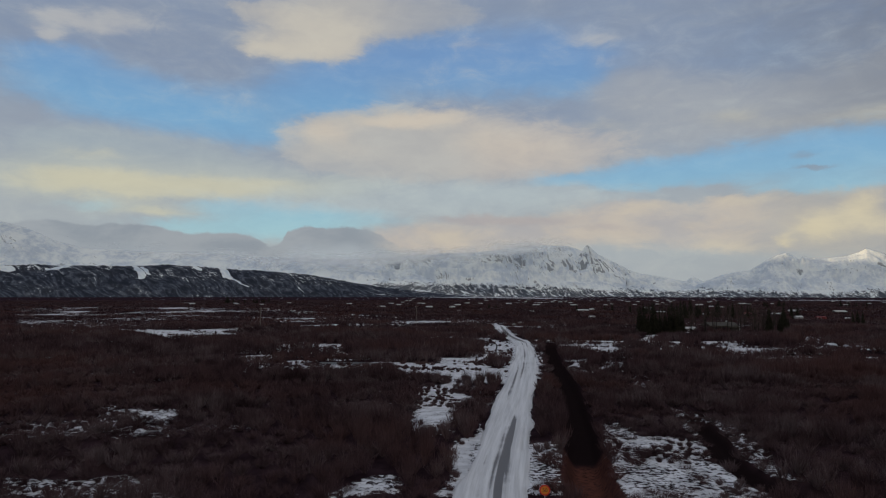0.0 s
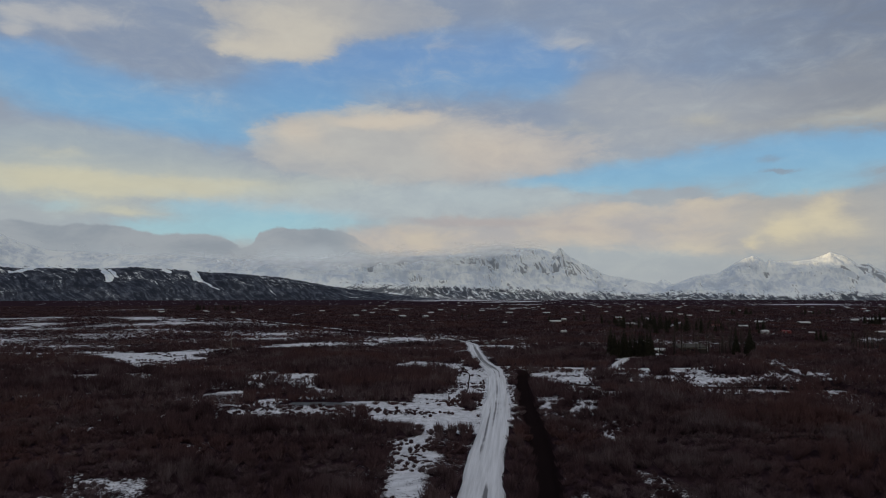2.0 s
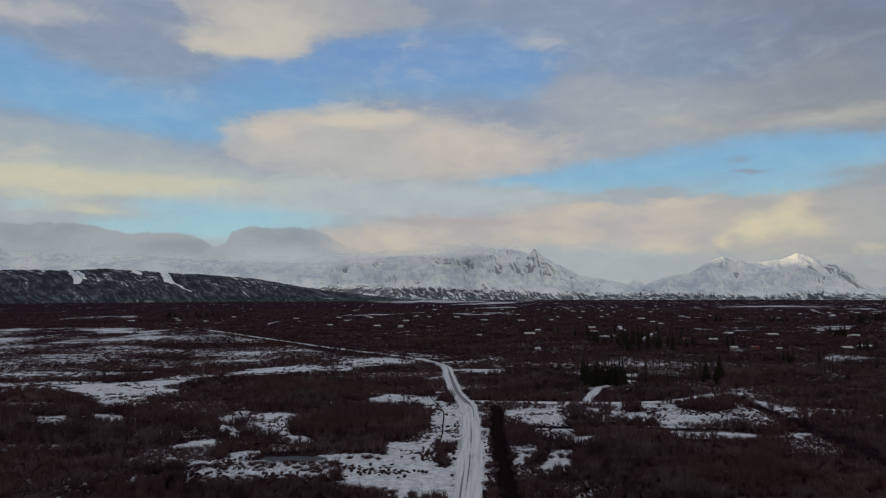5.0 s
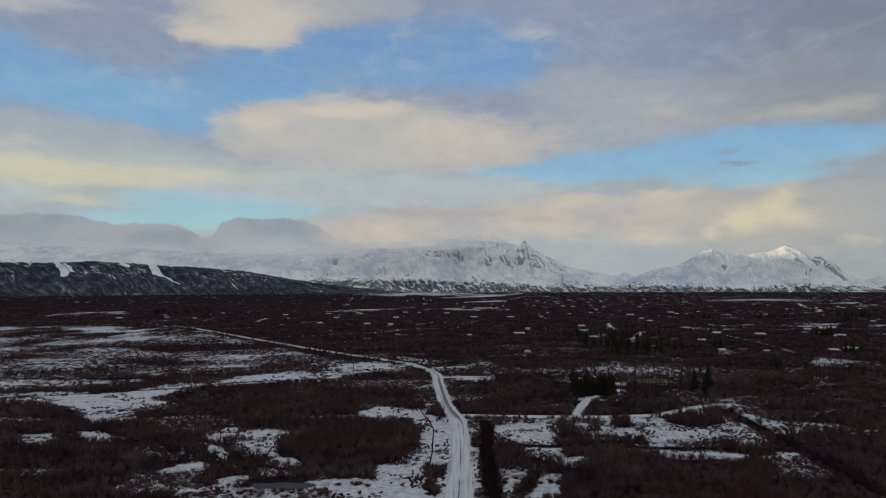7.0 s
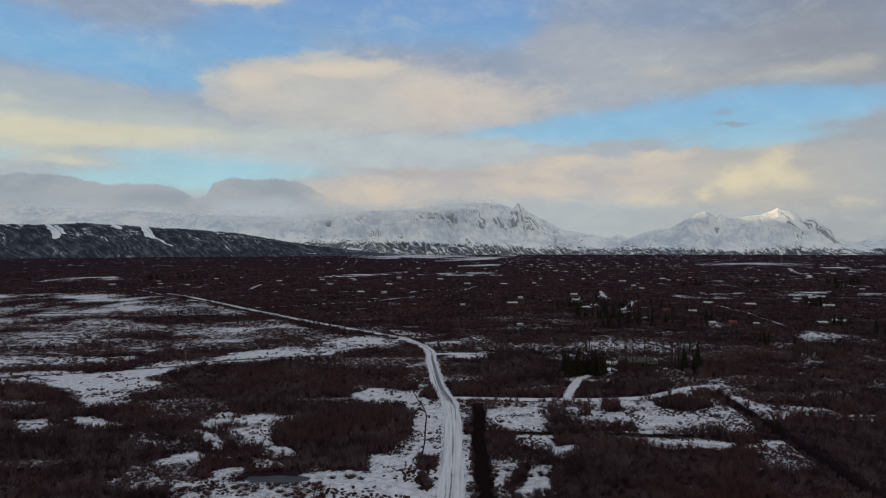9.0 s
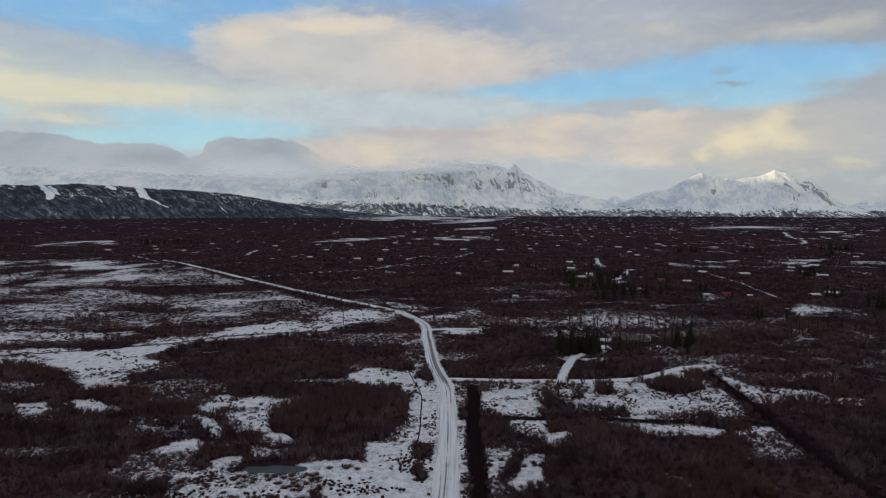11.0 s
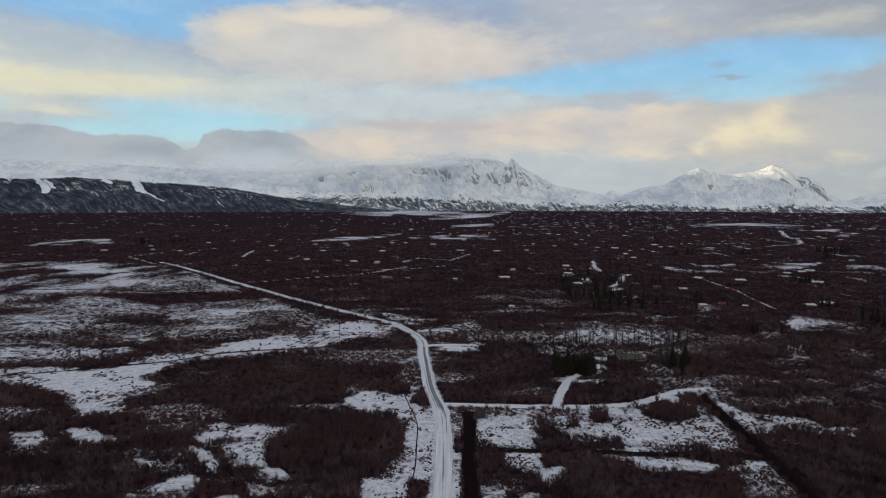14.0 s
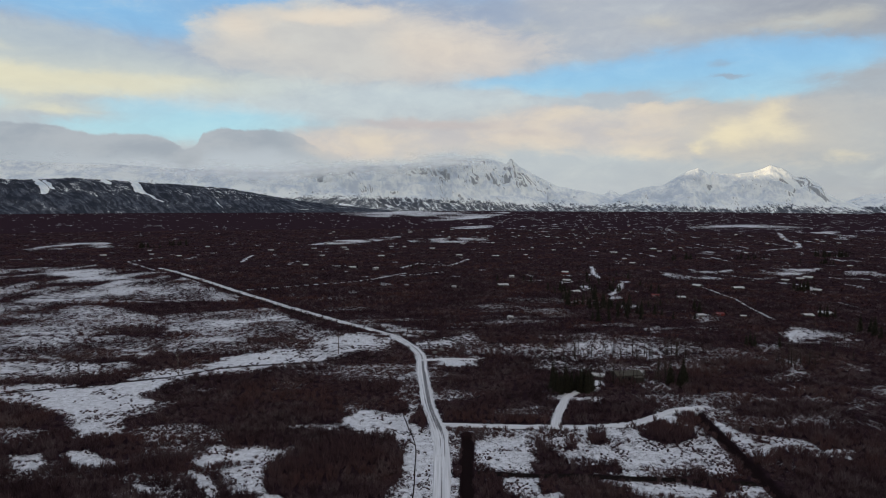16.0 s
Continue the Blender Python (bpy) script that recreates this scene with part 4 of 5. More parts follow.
    keep = (lm > 0.28) & (track > 2.7) & (np.hypot((lx - POOL[0]) / 7.5, (ly - POOL[1]) / 2.8) > 1) & (0.4 * rng.random(len(lx)) + 1.9 * (fbm(lx / 6, ly / 5, 4, 71) - 0.5) < 0.50 - 0.56 * np.clip(lm, 0, 1))
    lx, ly, lc = lx[keep], ly[keep], lc[keep]
    x, y, cell, size = np.concatenate([x, lx]), np.concatenate([y, ly]), np.concatenate([cell, lc * 0.7]), np.concatenate([size, 0.15 + 0.55 * rng.random(len(lx)) ** 2])
    z = heights(x, y)
    for part, (lo, hi, blades) in enumerate(((0, 130, 110), (130, 330, 34), (330, 3000, 11))):
        d = np.hypot(x, y)
        sel = (d >= lo) & (d < hi)
        k = sel.sum()
        X, Y, Z, S, W = (np.repeat(v[sel], blades) for v in (x, y, z, size, cell))
        n = len(X)
        turn = rng.random(n) * 2 * np.pi
        # twigs fill a rounded crown: each one starts part of the way from the foot to the crown's skin
        wide_crown = np.maximum(W * 0.66, S * 0.45)
        out = np.sqrt(rng.random(n))
        skin = S * (0.55 + 0.45 * np.sqrt(1 - 0.85 * out ** 2)) * (0.7 + 0.45 * rng.random(n))
        q = rng.random(n) * 0.8
        bx, by, bz = X + np.cos(turn) * out * wide_crown * q, Y + np.sin(turn) * out * wide_crown * q, Z - 0.1 + skin * q * 0.8
        aim = turn + rng.normal(0, 0.7, n)
        tx, ty, tz = X + np.cos(aim) * out * wide_crown, Y + np.sin(aim) * out * wide_crown, Z + skin
        wide = np.maximum(0.013, np.hypot(X, Y) * (0.0004 if part < 2 else 0.0007)) * (0.5 + 0.9 * rng.random(n))
        face = rng.random(n) * np.pi
        ox, oy = np.cos(face) * wide, np.sin(face) * wide
        v = np.stack([np.stack([bx - ox, by - oy, bz], -1), np.stack([bx + ox, by + oy, bz], -1), np.stack([tx, ty, tz], -1)], 1).reshape(-1, 3)
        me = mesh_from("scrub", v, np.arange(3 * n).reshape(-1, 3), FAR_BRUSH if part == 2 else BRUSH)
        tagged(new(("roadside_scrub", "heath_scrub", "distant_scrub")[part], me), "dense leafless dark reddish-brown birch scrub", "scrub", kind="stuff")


build_scrub()

# ---- mountains ----


def mountain(name, profile, dist, front, back, mat, label, gullies=0.1, seed=0, power=1.5, cols=420, rows=70, drifts=(), base=-2.0, teeth=6.0, lean=0.4, crags=(), streaks=0.0, crag_lines=0.0, crag_gain=0.17, foot=((0, 0),)):
    pa, pz = np.array([p[0] for p in profile], float), np.array([p[1] for p in profile], float)
    a = np.linspace(pa[0], pa[-1], cols)
    crest = np.interp(a, pa, pz)
    crest = crest + (fbm(a * 3.0, a * 0, 4, seed) - 0.5) * teeth
    s = np.concatenate([np.linspace(0, 1, rows), np.linspace(1.08, 1.6, 6)])
    S, A = np.meshgrid(s, a, indexing="ij")
    depth = np.where(S <= 1, -front * (1 - S), (S - 1) / 0.6 * back)
    R = dist + depth
    rise = np.where(S <= 1, np.clip(S, 0, 1) ** power, 1 - 0.55 * (S - 1) / 0.6)
    u, v = A * dist / 57.3 / 260, S * front / 200
    wu = u + (fbm(u * 0.7, v * 0.7, 3, seed + 4) - 0.5) * 2.2 + v * lean
    wv = v + (fbm(u * 0.7 + 9, v * 0.7, 3, seed + 5) - 0.5) * 1.2
    ridge = 1 - np.abs(2 * fbm(wu, wv * 0.8, 4, seed + 7) - 1)
    fine = 1 - np.abs(2 * fbm(wu * 4 + wv, wv * 2.2, 4, seed + 15) - 1)
    amp = np.clip(S * (1 - S), 0, 1) * 4 * np.clip(1.15 - S * 0.2, 0, 1)
    z = base + (crest[None, :] - base) * rise * (1 + gullies * amp * ((ridge - 0.72) * 2.0 + (fine - 0.7) * 0.45))
    rad = np.radians(A)
    x, y = R * np.sin(rad), R * np.cos(rad)
    me = mesh_from(name, np.stack([x, y, z], -1).reshape(-1, 3), grid_faces(len(s), cols)[:, ::-1], mat, True)
    bent = A + (fbm(u * 3, v * 3, 3, seed + 41) - 0.5) * 0.7

    def spread(marks):
        d = np.zeros_like(z)
        for a0, s0, a1, s1, half in marks:
            q = np.clip(((bent - a0) * (a1 - a0) + (S - s0) * (s1 - s0) * 25) / ((a1 - a0) ** 2 + (s1 - s0) ** 2 * 25 + 1e-9), 0, 1)
            d = np.maximum(d, 1 - smooth(np.hypot(bent - a0 - q * (a1 - a0), (S - s0 - q * (s1 - s0)) * 5) / half, 0.3, 1.3))
        return d

    su = u + v * (0.3 if lean > 0 else -0.5) + (fbm(u * 1.5, v * 1.5, 3, seed + 6) - 0.5) * 0.35
    attribute(me, "grain", (fbm(su * 24, v * 4.0, 3, seed + 33) - 0.5).ravel())
    lines = smooth(fbm(su * 24, v * 1.6, 3, seed + 31), 0.5, 0.85) * streaks
    attribute(me, "drift", np.maximum(np.maximum(spread(drifts), lines), smooth(S, 0.9, 1.0) * (0.5 if streaks else 0)).ravel())
    # thin rock ribs running aslant down the slope, in broken groups
    rib = 1 - np.abs(2 * fbm((u + v * abs(lean) * 0.65 + (fbm(u * 2, v * 2, 3, seed + 61) - 0.5) * 0.6) * 13, v * 3.0, 3, seed + 63) - 1)
    group = smooth(fbm(u * 2.6 + 4, v * 2.2, 3, seed + 51), 0.46, 0.64) * (1 - smooth(S, 0.985, 1.0))
    edges = smooth(rib, 0.76, 0.98) * crag_lines * group
    attribute(me, "foot", np.interp(A, [q[0] for q in foot], [q[1] for q in foot]).ravel())
    attribute(me, "crag", (crag_gain * spread(crags) * (0.25 + smooth(rib, 0.5, 0.9)) + edges).ravel())
    return tagged(new(name, me), label, "mountain", kind="structure")


SCARP = [(-46, 150), (-33.7, 154), (-31.6, 164), (-29.5, 161), (-27.1, 164), (-25.0, 165), (-22.5, 176), (-20.2, 169), (-17.9, 157), (-14.6, 146), (-11.5, 129), (-9.3, 103), (-7.1, 77), (-4.3, 50), (-2.4, 36), (-0.5, 22), (2, 4)]
LEFT = [(-47, 560), (-33.8, 425), (-32.1, 391), (-30.3, 325), (-28.4, 287), (-26.0, 284), (-23.2, 276), (-20.2, 280), (-15.8, 262), (-10.6, 249), (-6.1, 245), (-2.4, 220), (2, 120), (6, 60)]
CENTRAL = [(-12, 120), (-9.8, 180), (-7.5, 226), (-5.6, 262), (-2.4, 283), (0.0, 297), (2.4, 302), (4.8, 322), (6.8, 345), (8.7, 353), (10.6, 345), (11.3, 330), (11.8, 312), (12.3, 306), (12.8, 300), (13.6, 268), (14.5, 229), (16.1, 160), (18.3, 129), (20.1, 99), (21.5, 46), (22.5, 10)]
HORN = [(10.3, 150), (11.1, 232), (11.6, 269), (11.88, 299), (12.12, 323), (12.26, 338), (12.36, 338), (12.6, 318), (12.94, 292), (13.4, 258), (14.0, 220), (14.7, 172), (15.4, 130)]
KNOB = [(19.0, 50), (19.6, 90), (20.1, 107), (20.6, 134), (21.1, 115), (21.9, 70), (22.6, 40)]
RIGHT = [(19.6, 8), (20.1, 38), (21.0, 84), (22.8, 140), (23.7, 158), (24.8, 165), (25.9, 220), (26.7, 255), (27.4, 273), (28.0, 247), (28.3, 225), (28.5, 250), (29.0, 235), (30.1, 234), (31.3, 243), (32.1, 266), (32.6, 286), (33.4, 264), (34.0, 229), (34.3, 205), (35.0, 214), (35.5, 183), (36.1, 152), (36.4, 108), (37.4, 71), (38.5, 38), (39.5, 8)]
FAR_RIGHT = [(36, 8), (37.1, 43), (38.1, 75), (38.8, 96), (39.3, 106), (40.1, 112), (41.2, 119), (44, 130), (48, 150)]
mountain("left_mountain", LEFT, 4500, 560, 200, SLOPE_MAT, "long smooth snow-covered mountain slope rising above the dark scarp", 0.12, 3, 1.0, 600, 70, teeth=6, lean=-1.2, crag_lines=0.5, foot=((-16, -40), (-12, 10), (-8, 52), (-3, 62), (2, 50), (6, 36)),
         crags=[(-21.2, 0.96, -19.6, 0.97, 0.35), (-16.0, 0.9, -15.6, 0.93, 0.25), (-27, 0.75, -23, 0.6, 0.25), (-31, 0.7, -29, 0.5, 0.3)])
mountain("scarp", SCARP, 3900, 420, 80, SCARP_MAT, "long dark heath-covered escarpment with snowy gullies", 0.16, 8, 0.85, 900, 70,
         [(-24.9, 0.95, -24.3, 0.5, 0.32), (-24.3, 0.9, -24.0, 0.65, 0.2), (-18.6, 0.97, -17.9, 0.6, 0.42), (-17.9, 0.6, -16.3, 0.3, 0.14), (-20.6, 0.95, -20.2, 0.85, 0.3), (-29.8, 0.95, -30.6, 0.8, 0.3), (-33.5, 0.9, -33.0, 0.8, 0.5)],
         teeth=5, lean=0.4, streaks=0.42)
mountain("central_mountain", CENTRAL, 4600, 650, 150, SNOWY, "broad snow-covered mountain with a sharp rocky horn", 0.6, 15, 1.25, 1300, 120, lean=0.9, teeth=5, crag_gain=0.34, crag_lines=0.50, foot=((-10, 55), (-4, 62), (2, 48), (6, 30), (9, 32), (13, 14), (18, 4), (22, -2)),
         crags=[(-6, 0.95, -4.6, 0.9, 0.4), (-1, 0.93, 1.5, 0.9, 0.35), (5, 0.72, 7, 0.6, 0.3), (9, 0.6, 11.5, 0.5, 0.3), (13, 0.55, 15, 0.45, 0.4)])
mountain("horn_peak", HORN, 4440, 300, 90, HORN_MAT, "sharp dark rocky horn with snow in its gullies", 0.5, 55, 0.9, 160, 60, teeth=2, crag_lines=0.9, crag_gain=0.3, crags=[(12.3, 0.98, 12.0, 0.6, 0.5), (12.35, 0.95, 12.9, 0.7, 0.4)])
mountain("small_peak", KNOB, 4720, 300, 100, SNOWY, "small distant snowy knob between two mountains", 0.2, 25, 1.2, 60, 30, teeth=4, crags=[(20.6, 0.95, 20.5, 0.7, 0.5)])
mountain("right_mountain", RIGHT, 4600, 600, 150, SNOWY, "snow-covered mountain with several pale summits", 0.55, 35, 1.25, 1000, 100, lean=0.8, teeth=5, crag_gain=0.5, crag_lines=0.42, foot=((19, 2), (21, 10), (24, 6), (26, -5), (31, -7), (33, 6), (35, 8), (38, -10)),
         crags=[(34.4, 0.97, 36.2, 0.75, 0.5), (33.4, 0.85, 35.5, 0.7, 0.3)])
mountain("far_mountain", FAR_RIGHT, 4800, 450, 60, SNOWY, "low distant snowy mountain ridge", 0.25, 45, 1.3, 200, 40, teeth=5, crag_lines=0.5)

# ---- unseen ridge added behind the viewer to keep the low sun off the plain ----
def shade_ridge():
    s = np.linspace(-5200, 5600, 160)
    away = np.array([math.sin(radians(SUN_AZ)), math.cos(radians(SUN_AZ))])
    along = np.array([away[1], -away[0]])
    # the crest dips where sun is let through to the eastern summits
    crest = 800 + (fbm(s / 420, s * 0, 4, 61) - 0.5) * 40 - 92 * np.exp(-((s - 2960) / 430) ** 4)
    rows = []
    for k, (d, f) in enumerate(((2500, -0.01), (2900, 0.3), (3200, 0.62), (3420, 0.88), (3500, 1.0), (3800, 0.7))):
        c = away[None, :] * (d + 120 * (fbm(s / 500, s * 0 + k, 3, 70 + k) - 0.5)[:, None]) + along[None, :] * s[:, None]
        rows.append(np.concatenate([c, (crest * f)[:, None]], 1))
    me = mesh_from("sun_block_ridge", np.concatenate(rows), grid_faces(len(rows), len(s)), SLOPE_MAT, True)
    attribute(me, "drift", np.zeros(len(me.vertices)))
    attribute(me, "crag", np.zeros(len(me.vertices)))
    attribute(me, "grain", np.zeros(len(me.vertices)))
    attribute(me, "foot", np.zeros(len(me.vertices)))
    tagged(new("sun_block_ridge", me), "unseen added ridge that blocks the low sun from the plain", "mountain", kind="structure")


shade_ridge()


# ---- low cloud lying on the western mountains ----
def cloud_bank():
    mat, t = material("low_cloud")
    p = here(t)
    thick = t.n("ShaderNodeAttribute", out=2, attribute_name="thick")
    n = t.noise(t.vec("MULTIPLY", p, (1, 1, 1.6)), 0.006, 6, 0.6)
    alpha = t.math("MULTIPLY", t.step(t.math("ADD", thick, t.math("MULTIPLY", t.math("SUBTRACT", n, 0.5), 0.9)), 0.1, 1.0), 0.8)
    white = (0.88, 0.91, 0.94, 1)
    body = t.n("ShaderNodeMixShader", ins=(0.5, t.n("ShaderNodeBsdfDiffuse", ins=(white,)), t.n("ShaderNodeBsdfTranslucent", ins=(white,))))
    t.n("ShaderNodeOutputMaterial", out=None, ins=(t.n("ShaderNodeMixShader", ins=(alpha, t.n("ShaderNodeBsdfTransparent"), body)),))
    a = np.linspace(-46, 13, 200)
    crest = np.maximum(np.interp(a, [q[0] for q in LEFT], [q[1] for q in LEFT]), np.interp(a, [q[0] for q in CENTRAL], [q[1] for q in CENTRAL]))
    crest = crest + (fbm(a / 3, a * 0, 3, 88) - 0.5) * 40
    dense = np.interp(a, (-46, -34, -28, -20, -10, -5, 0, 4, 7.5, 10, 11.3, 13), (0, 0, 0.12, 0.5, 0.95, 1.1, 0.85, 0.8, 0.95, 0.6, 0.1, 0))
    rows, thick = [], []
    for d, dz, k in ((4080, -130, 0.0), (4140, -90, 0.12), (4200, -50, 0.34), (4260, -10, 0.66), (4330, 25, 0.6), (4400, 55, 0.26), (4470, 85, 0.06), (4540, 120, 0.0)):
        rad = np.radians(a)
        rows.append(np.stack([d * np.sin(rad), d * np.cos(rad), crest * d / 4550 + dz], -1))
        thick.append(k * dense)
    me = mesh_from("cloud_bank", np.concatenate(rows), grid_faces(len(rows), len(a))[:, ::-1], mat, True)
    attribute(me, "thick", np.concatenate(thick))
    tagged(new("cloud_bank", me), "thin pale bank of low cloud lying on the mountains", "cloud", kind="structure")


cloud_bank()

# ---- materials of the things ----
ROOF_SNOW = plain("roof_snow", (0.43, 0.44, 0.46, 1), 0.85, 0.12, 0.8)
WALLS = [plain("tarred_boards", (0.035, 0.028, 0.026, 1), 0.8, 0.3), plain("brown_boards", (0.10, 0.055, 0.035, 1), 0.8, 0.3), plain("red_boards", (0.15, 0.018, 0.018, 1), 0.7, 0.25), plain("grey_boards", (0.25, 0.25, 0.26, 1), 0.8, 0.2)]
OLIVE_TIN = plain("olive_roof_tin", (0.045, 0.038, 0.027, 1), 0.6, 0.2)
RED_TIN = plain("red_roof_tin", (0.13, 0.015, 0.015, 1), 0.5, 0.2)
PANE = plain("dark_glass", (0.03, 0.035, 0.045, 1), 0.08, 0.1, 1.0, 0.0, 0.6)
WHITE_TRIM = plain("white_paint", (0.75, 0.75, 0.74, 1), 0.6, 0.06)
DOOR_PAINT = plain("door_paint", (0.12, 0.10, 0.09, 1), 0.6, 0.2)
NEEDLES = plain("spruce_needles", (0.015, 0.014, 0.009, 1), 0.9, 0.6, 1.5, 0.0, 0.1)
BARK = plain("dark_bark", (0.06, 0.045, 0.04, 1), 0.95, 0.4, 4.0, 0.0, 0.1)
BIRCH = plain("birch_bark", (0.030, 0.025, 0.024, 1), 0.9, 0.4, 5.0, 0.0, 0.1)
TWIG = plain("twig_bark", (0.075, 0.055, 0.05, 1), 0.95, 0.4, 2.0, 0.0, 0.05)
POLE_WOOD = plain("weathered_pole", (0.13, 0.11, 0.10, 1), 0.9, 0.3)
GALVANISED = plain("galvanised_steel", (0.45, 0.46, 0.48, 1), 0.45, 0.12, 8.0, 0.8)
SIGN_YELLOW = plain("sign_yellow", (0.62, 0.21, 0.025, 1), 0.45, 0.08, 6.0)
SIGN_RED = plain("sign_red", (0.55, 0.04, 0.03, 1), 0.45, 0.08, 6.0)
SIGN_BLACK = plain("sign_black", (0.02, 0.02, 0.02, 1), 0.5, 0.1, 6.0)
ROCK = plain("lichen_rock", (0.16, 0.16, 0.165, 1), 0.9, 0.4, 1.5)
ICE = plain("pond_ice", (0.022, 0.026, 0.033, 1), 0.4, 0.3, 0.5, 0.0, 0.2)


def part(name, bm, mat, parent, label=""):
    me = bpy.data.meshes.new(name)
    bm.to_mesh(me)
    bm.free()
    me.materials.append(mat)
    ob = new(name, me)
    ob.parent = parent
    if label:
        ob["label"] = label
    return ob


def block(bm, lo, hi, bevel=0.0):
    m = Matrix.Translation([(a + b) / 2 for a, b in zip(lo, hi)]) @ Matrix.Diagonal([b - a for a, b in zip(lo, hi)] + [1])
    made = bmesh.ops.create_cube(bm, size=1, matrix=m)
    if bevel:
        edges = list({e for v in made["verts"] for e in v.link_edges})
        bmesh.ops.bevel(bm, geom=edges, offset=bevel, segments=1, affect="EDGES")


def spike(bm, base, tip, r0, r1, sides=5):
    """A tapered round bar between two points."""
    a, b = Vector(base), Vector(tip)
    d = (b - a)
    m = Matrix.Translation((a + b) / 2) @ d.to_track_quat("Z", "Y").to_matrix().to_4x4()
    bmesh.ops.create_cone(bm, cap_ends=True, segments=sides, radius1=r0, radius2=r1, depth=d.length, matrix=m)


def land(x, y):
    return float(heights(np.array([x], float), np.array([y], float))[0])


# ---- cabins ----
def cabin(length, depth, wall_mat, roof_mat, annex):
    trim = DOOR_PAINT if roof_mat == OLIVE_TIN else WHITE_TRIM
    thing = new("cabin")
    h, rise, over = 2.2, 1.1, 0.3
    bm = bmesh.new()
    block(bm, (-length / 2, -depth / 2, -0.4), (length / 2, depth / 2, h))
    for s in (-1, 1):
        v = [bm.verts.new((s * length / 2, y, z)) for y, z in ((-depth / 2, h), (depth / 2, h), (0, h + rise))]
        w2 = [bm.verts.new((s * (length / 2 - 0.15), y, z)) for y, z in ((-depth / 2, h), (depth / 2, h), (0, h + rise))]
        bm.faces.new(v), bm.faces.new(w2)
        for i in range(3):
            bm.faces.new((v[i], v[(i + 1) % 3], w2[(i + 1) % 3], w2[i]))
    if annex:
        block(bm, (length * 0.15, -depth / 2 - 2.2, -0.4), (length * 0.45, -depth / 2, h - 0.4))
    bmesh.ops.recalc_face_normals(bm, faces=bm.faces)
    wall = part("wall", bm, wall_mat, thing)
    bm = bmesh.new()
    t = 0.32
    slope = rise / (depth / 2)
    edge_y, edge_z = depth / 2 + over, h - slope * over
    prof = [(-edge_y, edge_z), (0, h + rise), (edge_y, edge_z), (edge_y, edge_z + t), (0, h + rise + t), (-edge_y, edge_z + t)]
    ends = [[bm.verts.new((s * (length / 2 + over), y, z + 0.02)) for y, z in prof] for s in (-1, 1)]
    for i in range(6):
        bm.faces.new((ends[0][i], ends[0][(i + 1) % 6], ends[1][(i + 1) % 6], ends[1][i]))
    for e in ends:
        bm.faces.new((e[0], e[1], e[4], e[5])), bm.faces.new((e[1], e[2], e[3], e[4]))
    if annex:
        block(bm, (length * 0.15 - 0.3, -depth / 2 - 2.5, h - 0.4), (length * 0.45 + 0.3, -depth / 2 - 0.1, h - 0.1))
    bmesh.ops.recalc_face_normals(bm, faces=bm.faces)
    part("roof", bm, roof_mat, thing, {ROOF_SNOW: "snow-covered roof", RED_TIN: "red tin roof", OLIVE_TIN: "olive-grey tin roof"}[roof_mat])
    for x in (-length * 0.3, -length * 0.02):
        bm = bmesh.new()
        block(bm, (x - 0.75, -depth / 2 - 0.06, 0.85), (x + 0.75, -depth / 2 + 0.02, 2.05))
        window = part("window", bm, trim, thing)
        bm = bmesh.new()
        block(bm, (x - 0.62, -depth / 2 - 0.075, 0.97), (x + 0.62, -depth / 2 - 0.05, 1.93))
        part("pane", bm, PANE, window)
    bm = bmesh.new()
    block(bm, (length * 0.08 - 0.25, -depth / 2 - 0.05, 0), (length * 0.08 + 0.65, -depth / 2 + 0.02, 2.05))
    part("door", bm, DOOR_PAINT, thing)
    bm = bmesh.new()
    block(bm, (length * 0.25, 0.3, h + rise * 0.5), (length * 0.25 + 0.55, 0.85, h + rise + 0.9), 0.04)
    part("chimney", bm, WALLS[3], thing)
    return tagged(thing, "", "cabin", "cabins on the plain")


KINDS = []
for length, depth, wall_mat, roof_mat, annex, words in (
        (10.5, 6.5, WALLS[0], ROOF_SNOW, True, "dark timber summer cabin with a snow-covered roof"), (8.0, 6.0, WALLS[1], ROOF_SNOW, False, "small brown timber cabin with a snowy roof"),
        (13.0, 7.0, WALLS[0], ROOF_SNOW, True, "long black timber cabin under a snowy roof"), (7.0, 5.0, WALLS[3], ROOF_SNOW, False, "small grey timber cabin with a snowy roof"),
        (9.0, 6.0, WALLS[2], ROOF_SNOW, True, "red timber cabin with a snow-covered roof"), (9.5, 6.0, WALLS[2], RED_TIN, False, "red cabin with a red tin roof"),
        (10.0, 6.5, WALLS[0], OLIVE_TIN, True, "dark timber cabin with an olive roof among bare birches")):
    ob = cabin(length, depth, wall_mat, roof_mat, annex)
    ob["label"] = words
    KINDS.append(ob)

CABINS_WEST = [(-123, 875, 2), (-218, 945, 0), (-302, 802, 0), (-216, 795, 0), (-252, 814, 1), (-274, 878, 0), (-70, 901, 2), (-31, 919, 2), (-26, 876, 1), (-52, 789, 0), (-13.5, 646, 0),
               (-61, 673, 0), (17, 775, 0), (9, 633, 3), (34, 925, 0), (52, 923, 0), (88, 888, 0), (86, 1326, 2), (186, 1447, 2), (144, 989, 0), (109, 775, 2), (150, 763, 2), (105, 500, 2), (67, 500, 3), (125, 560, 3)]
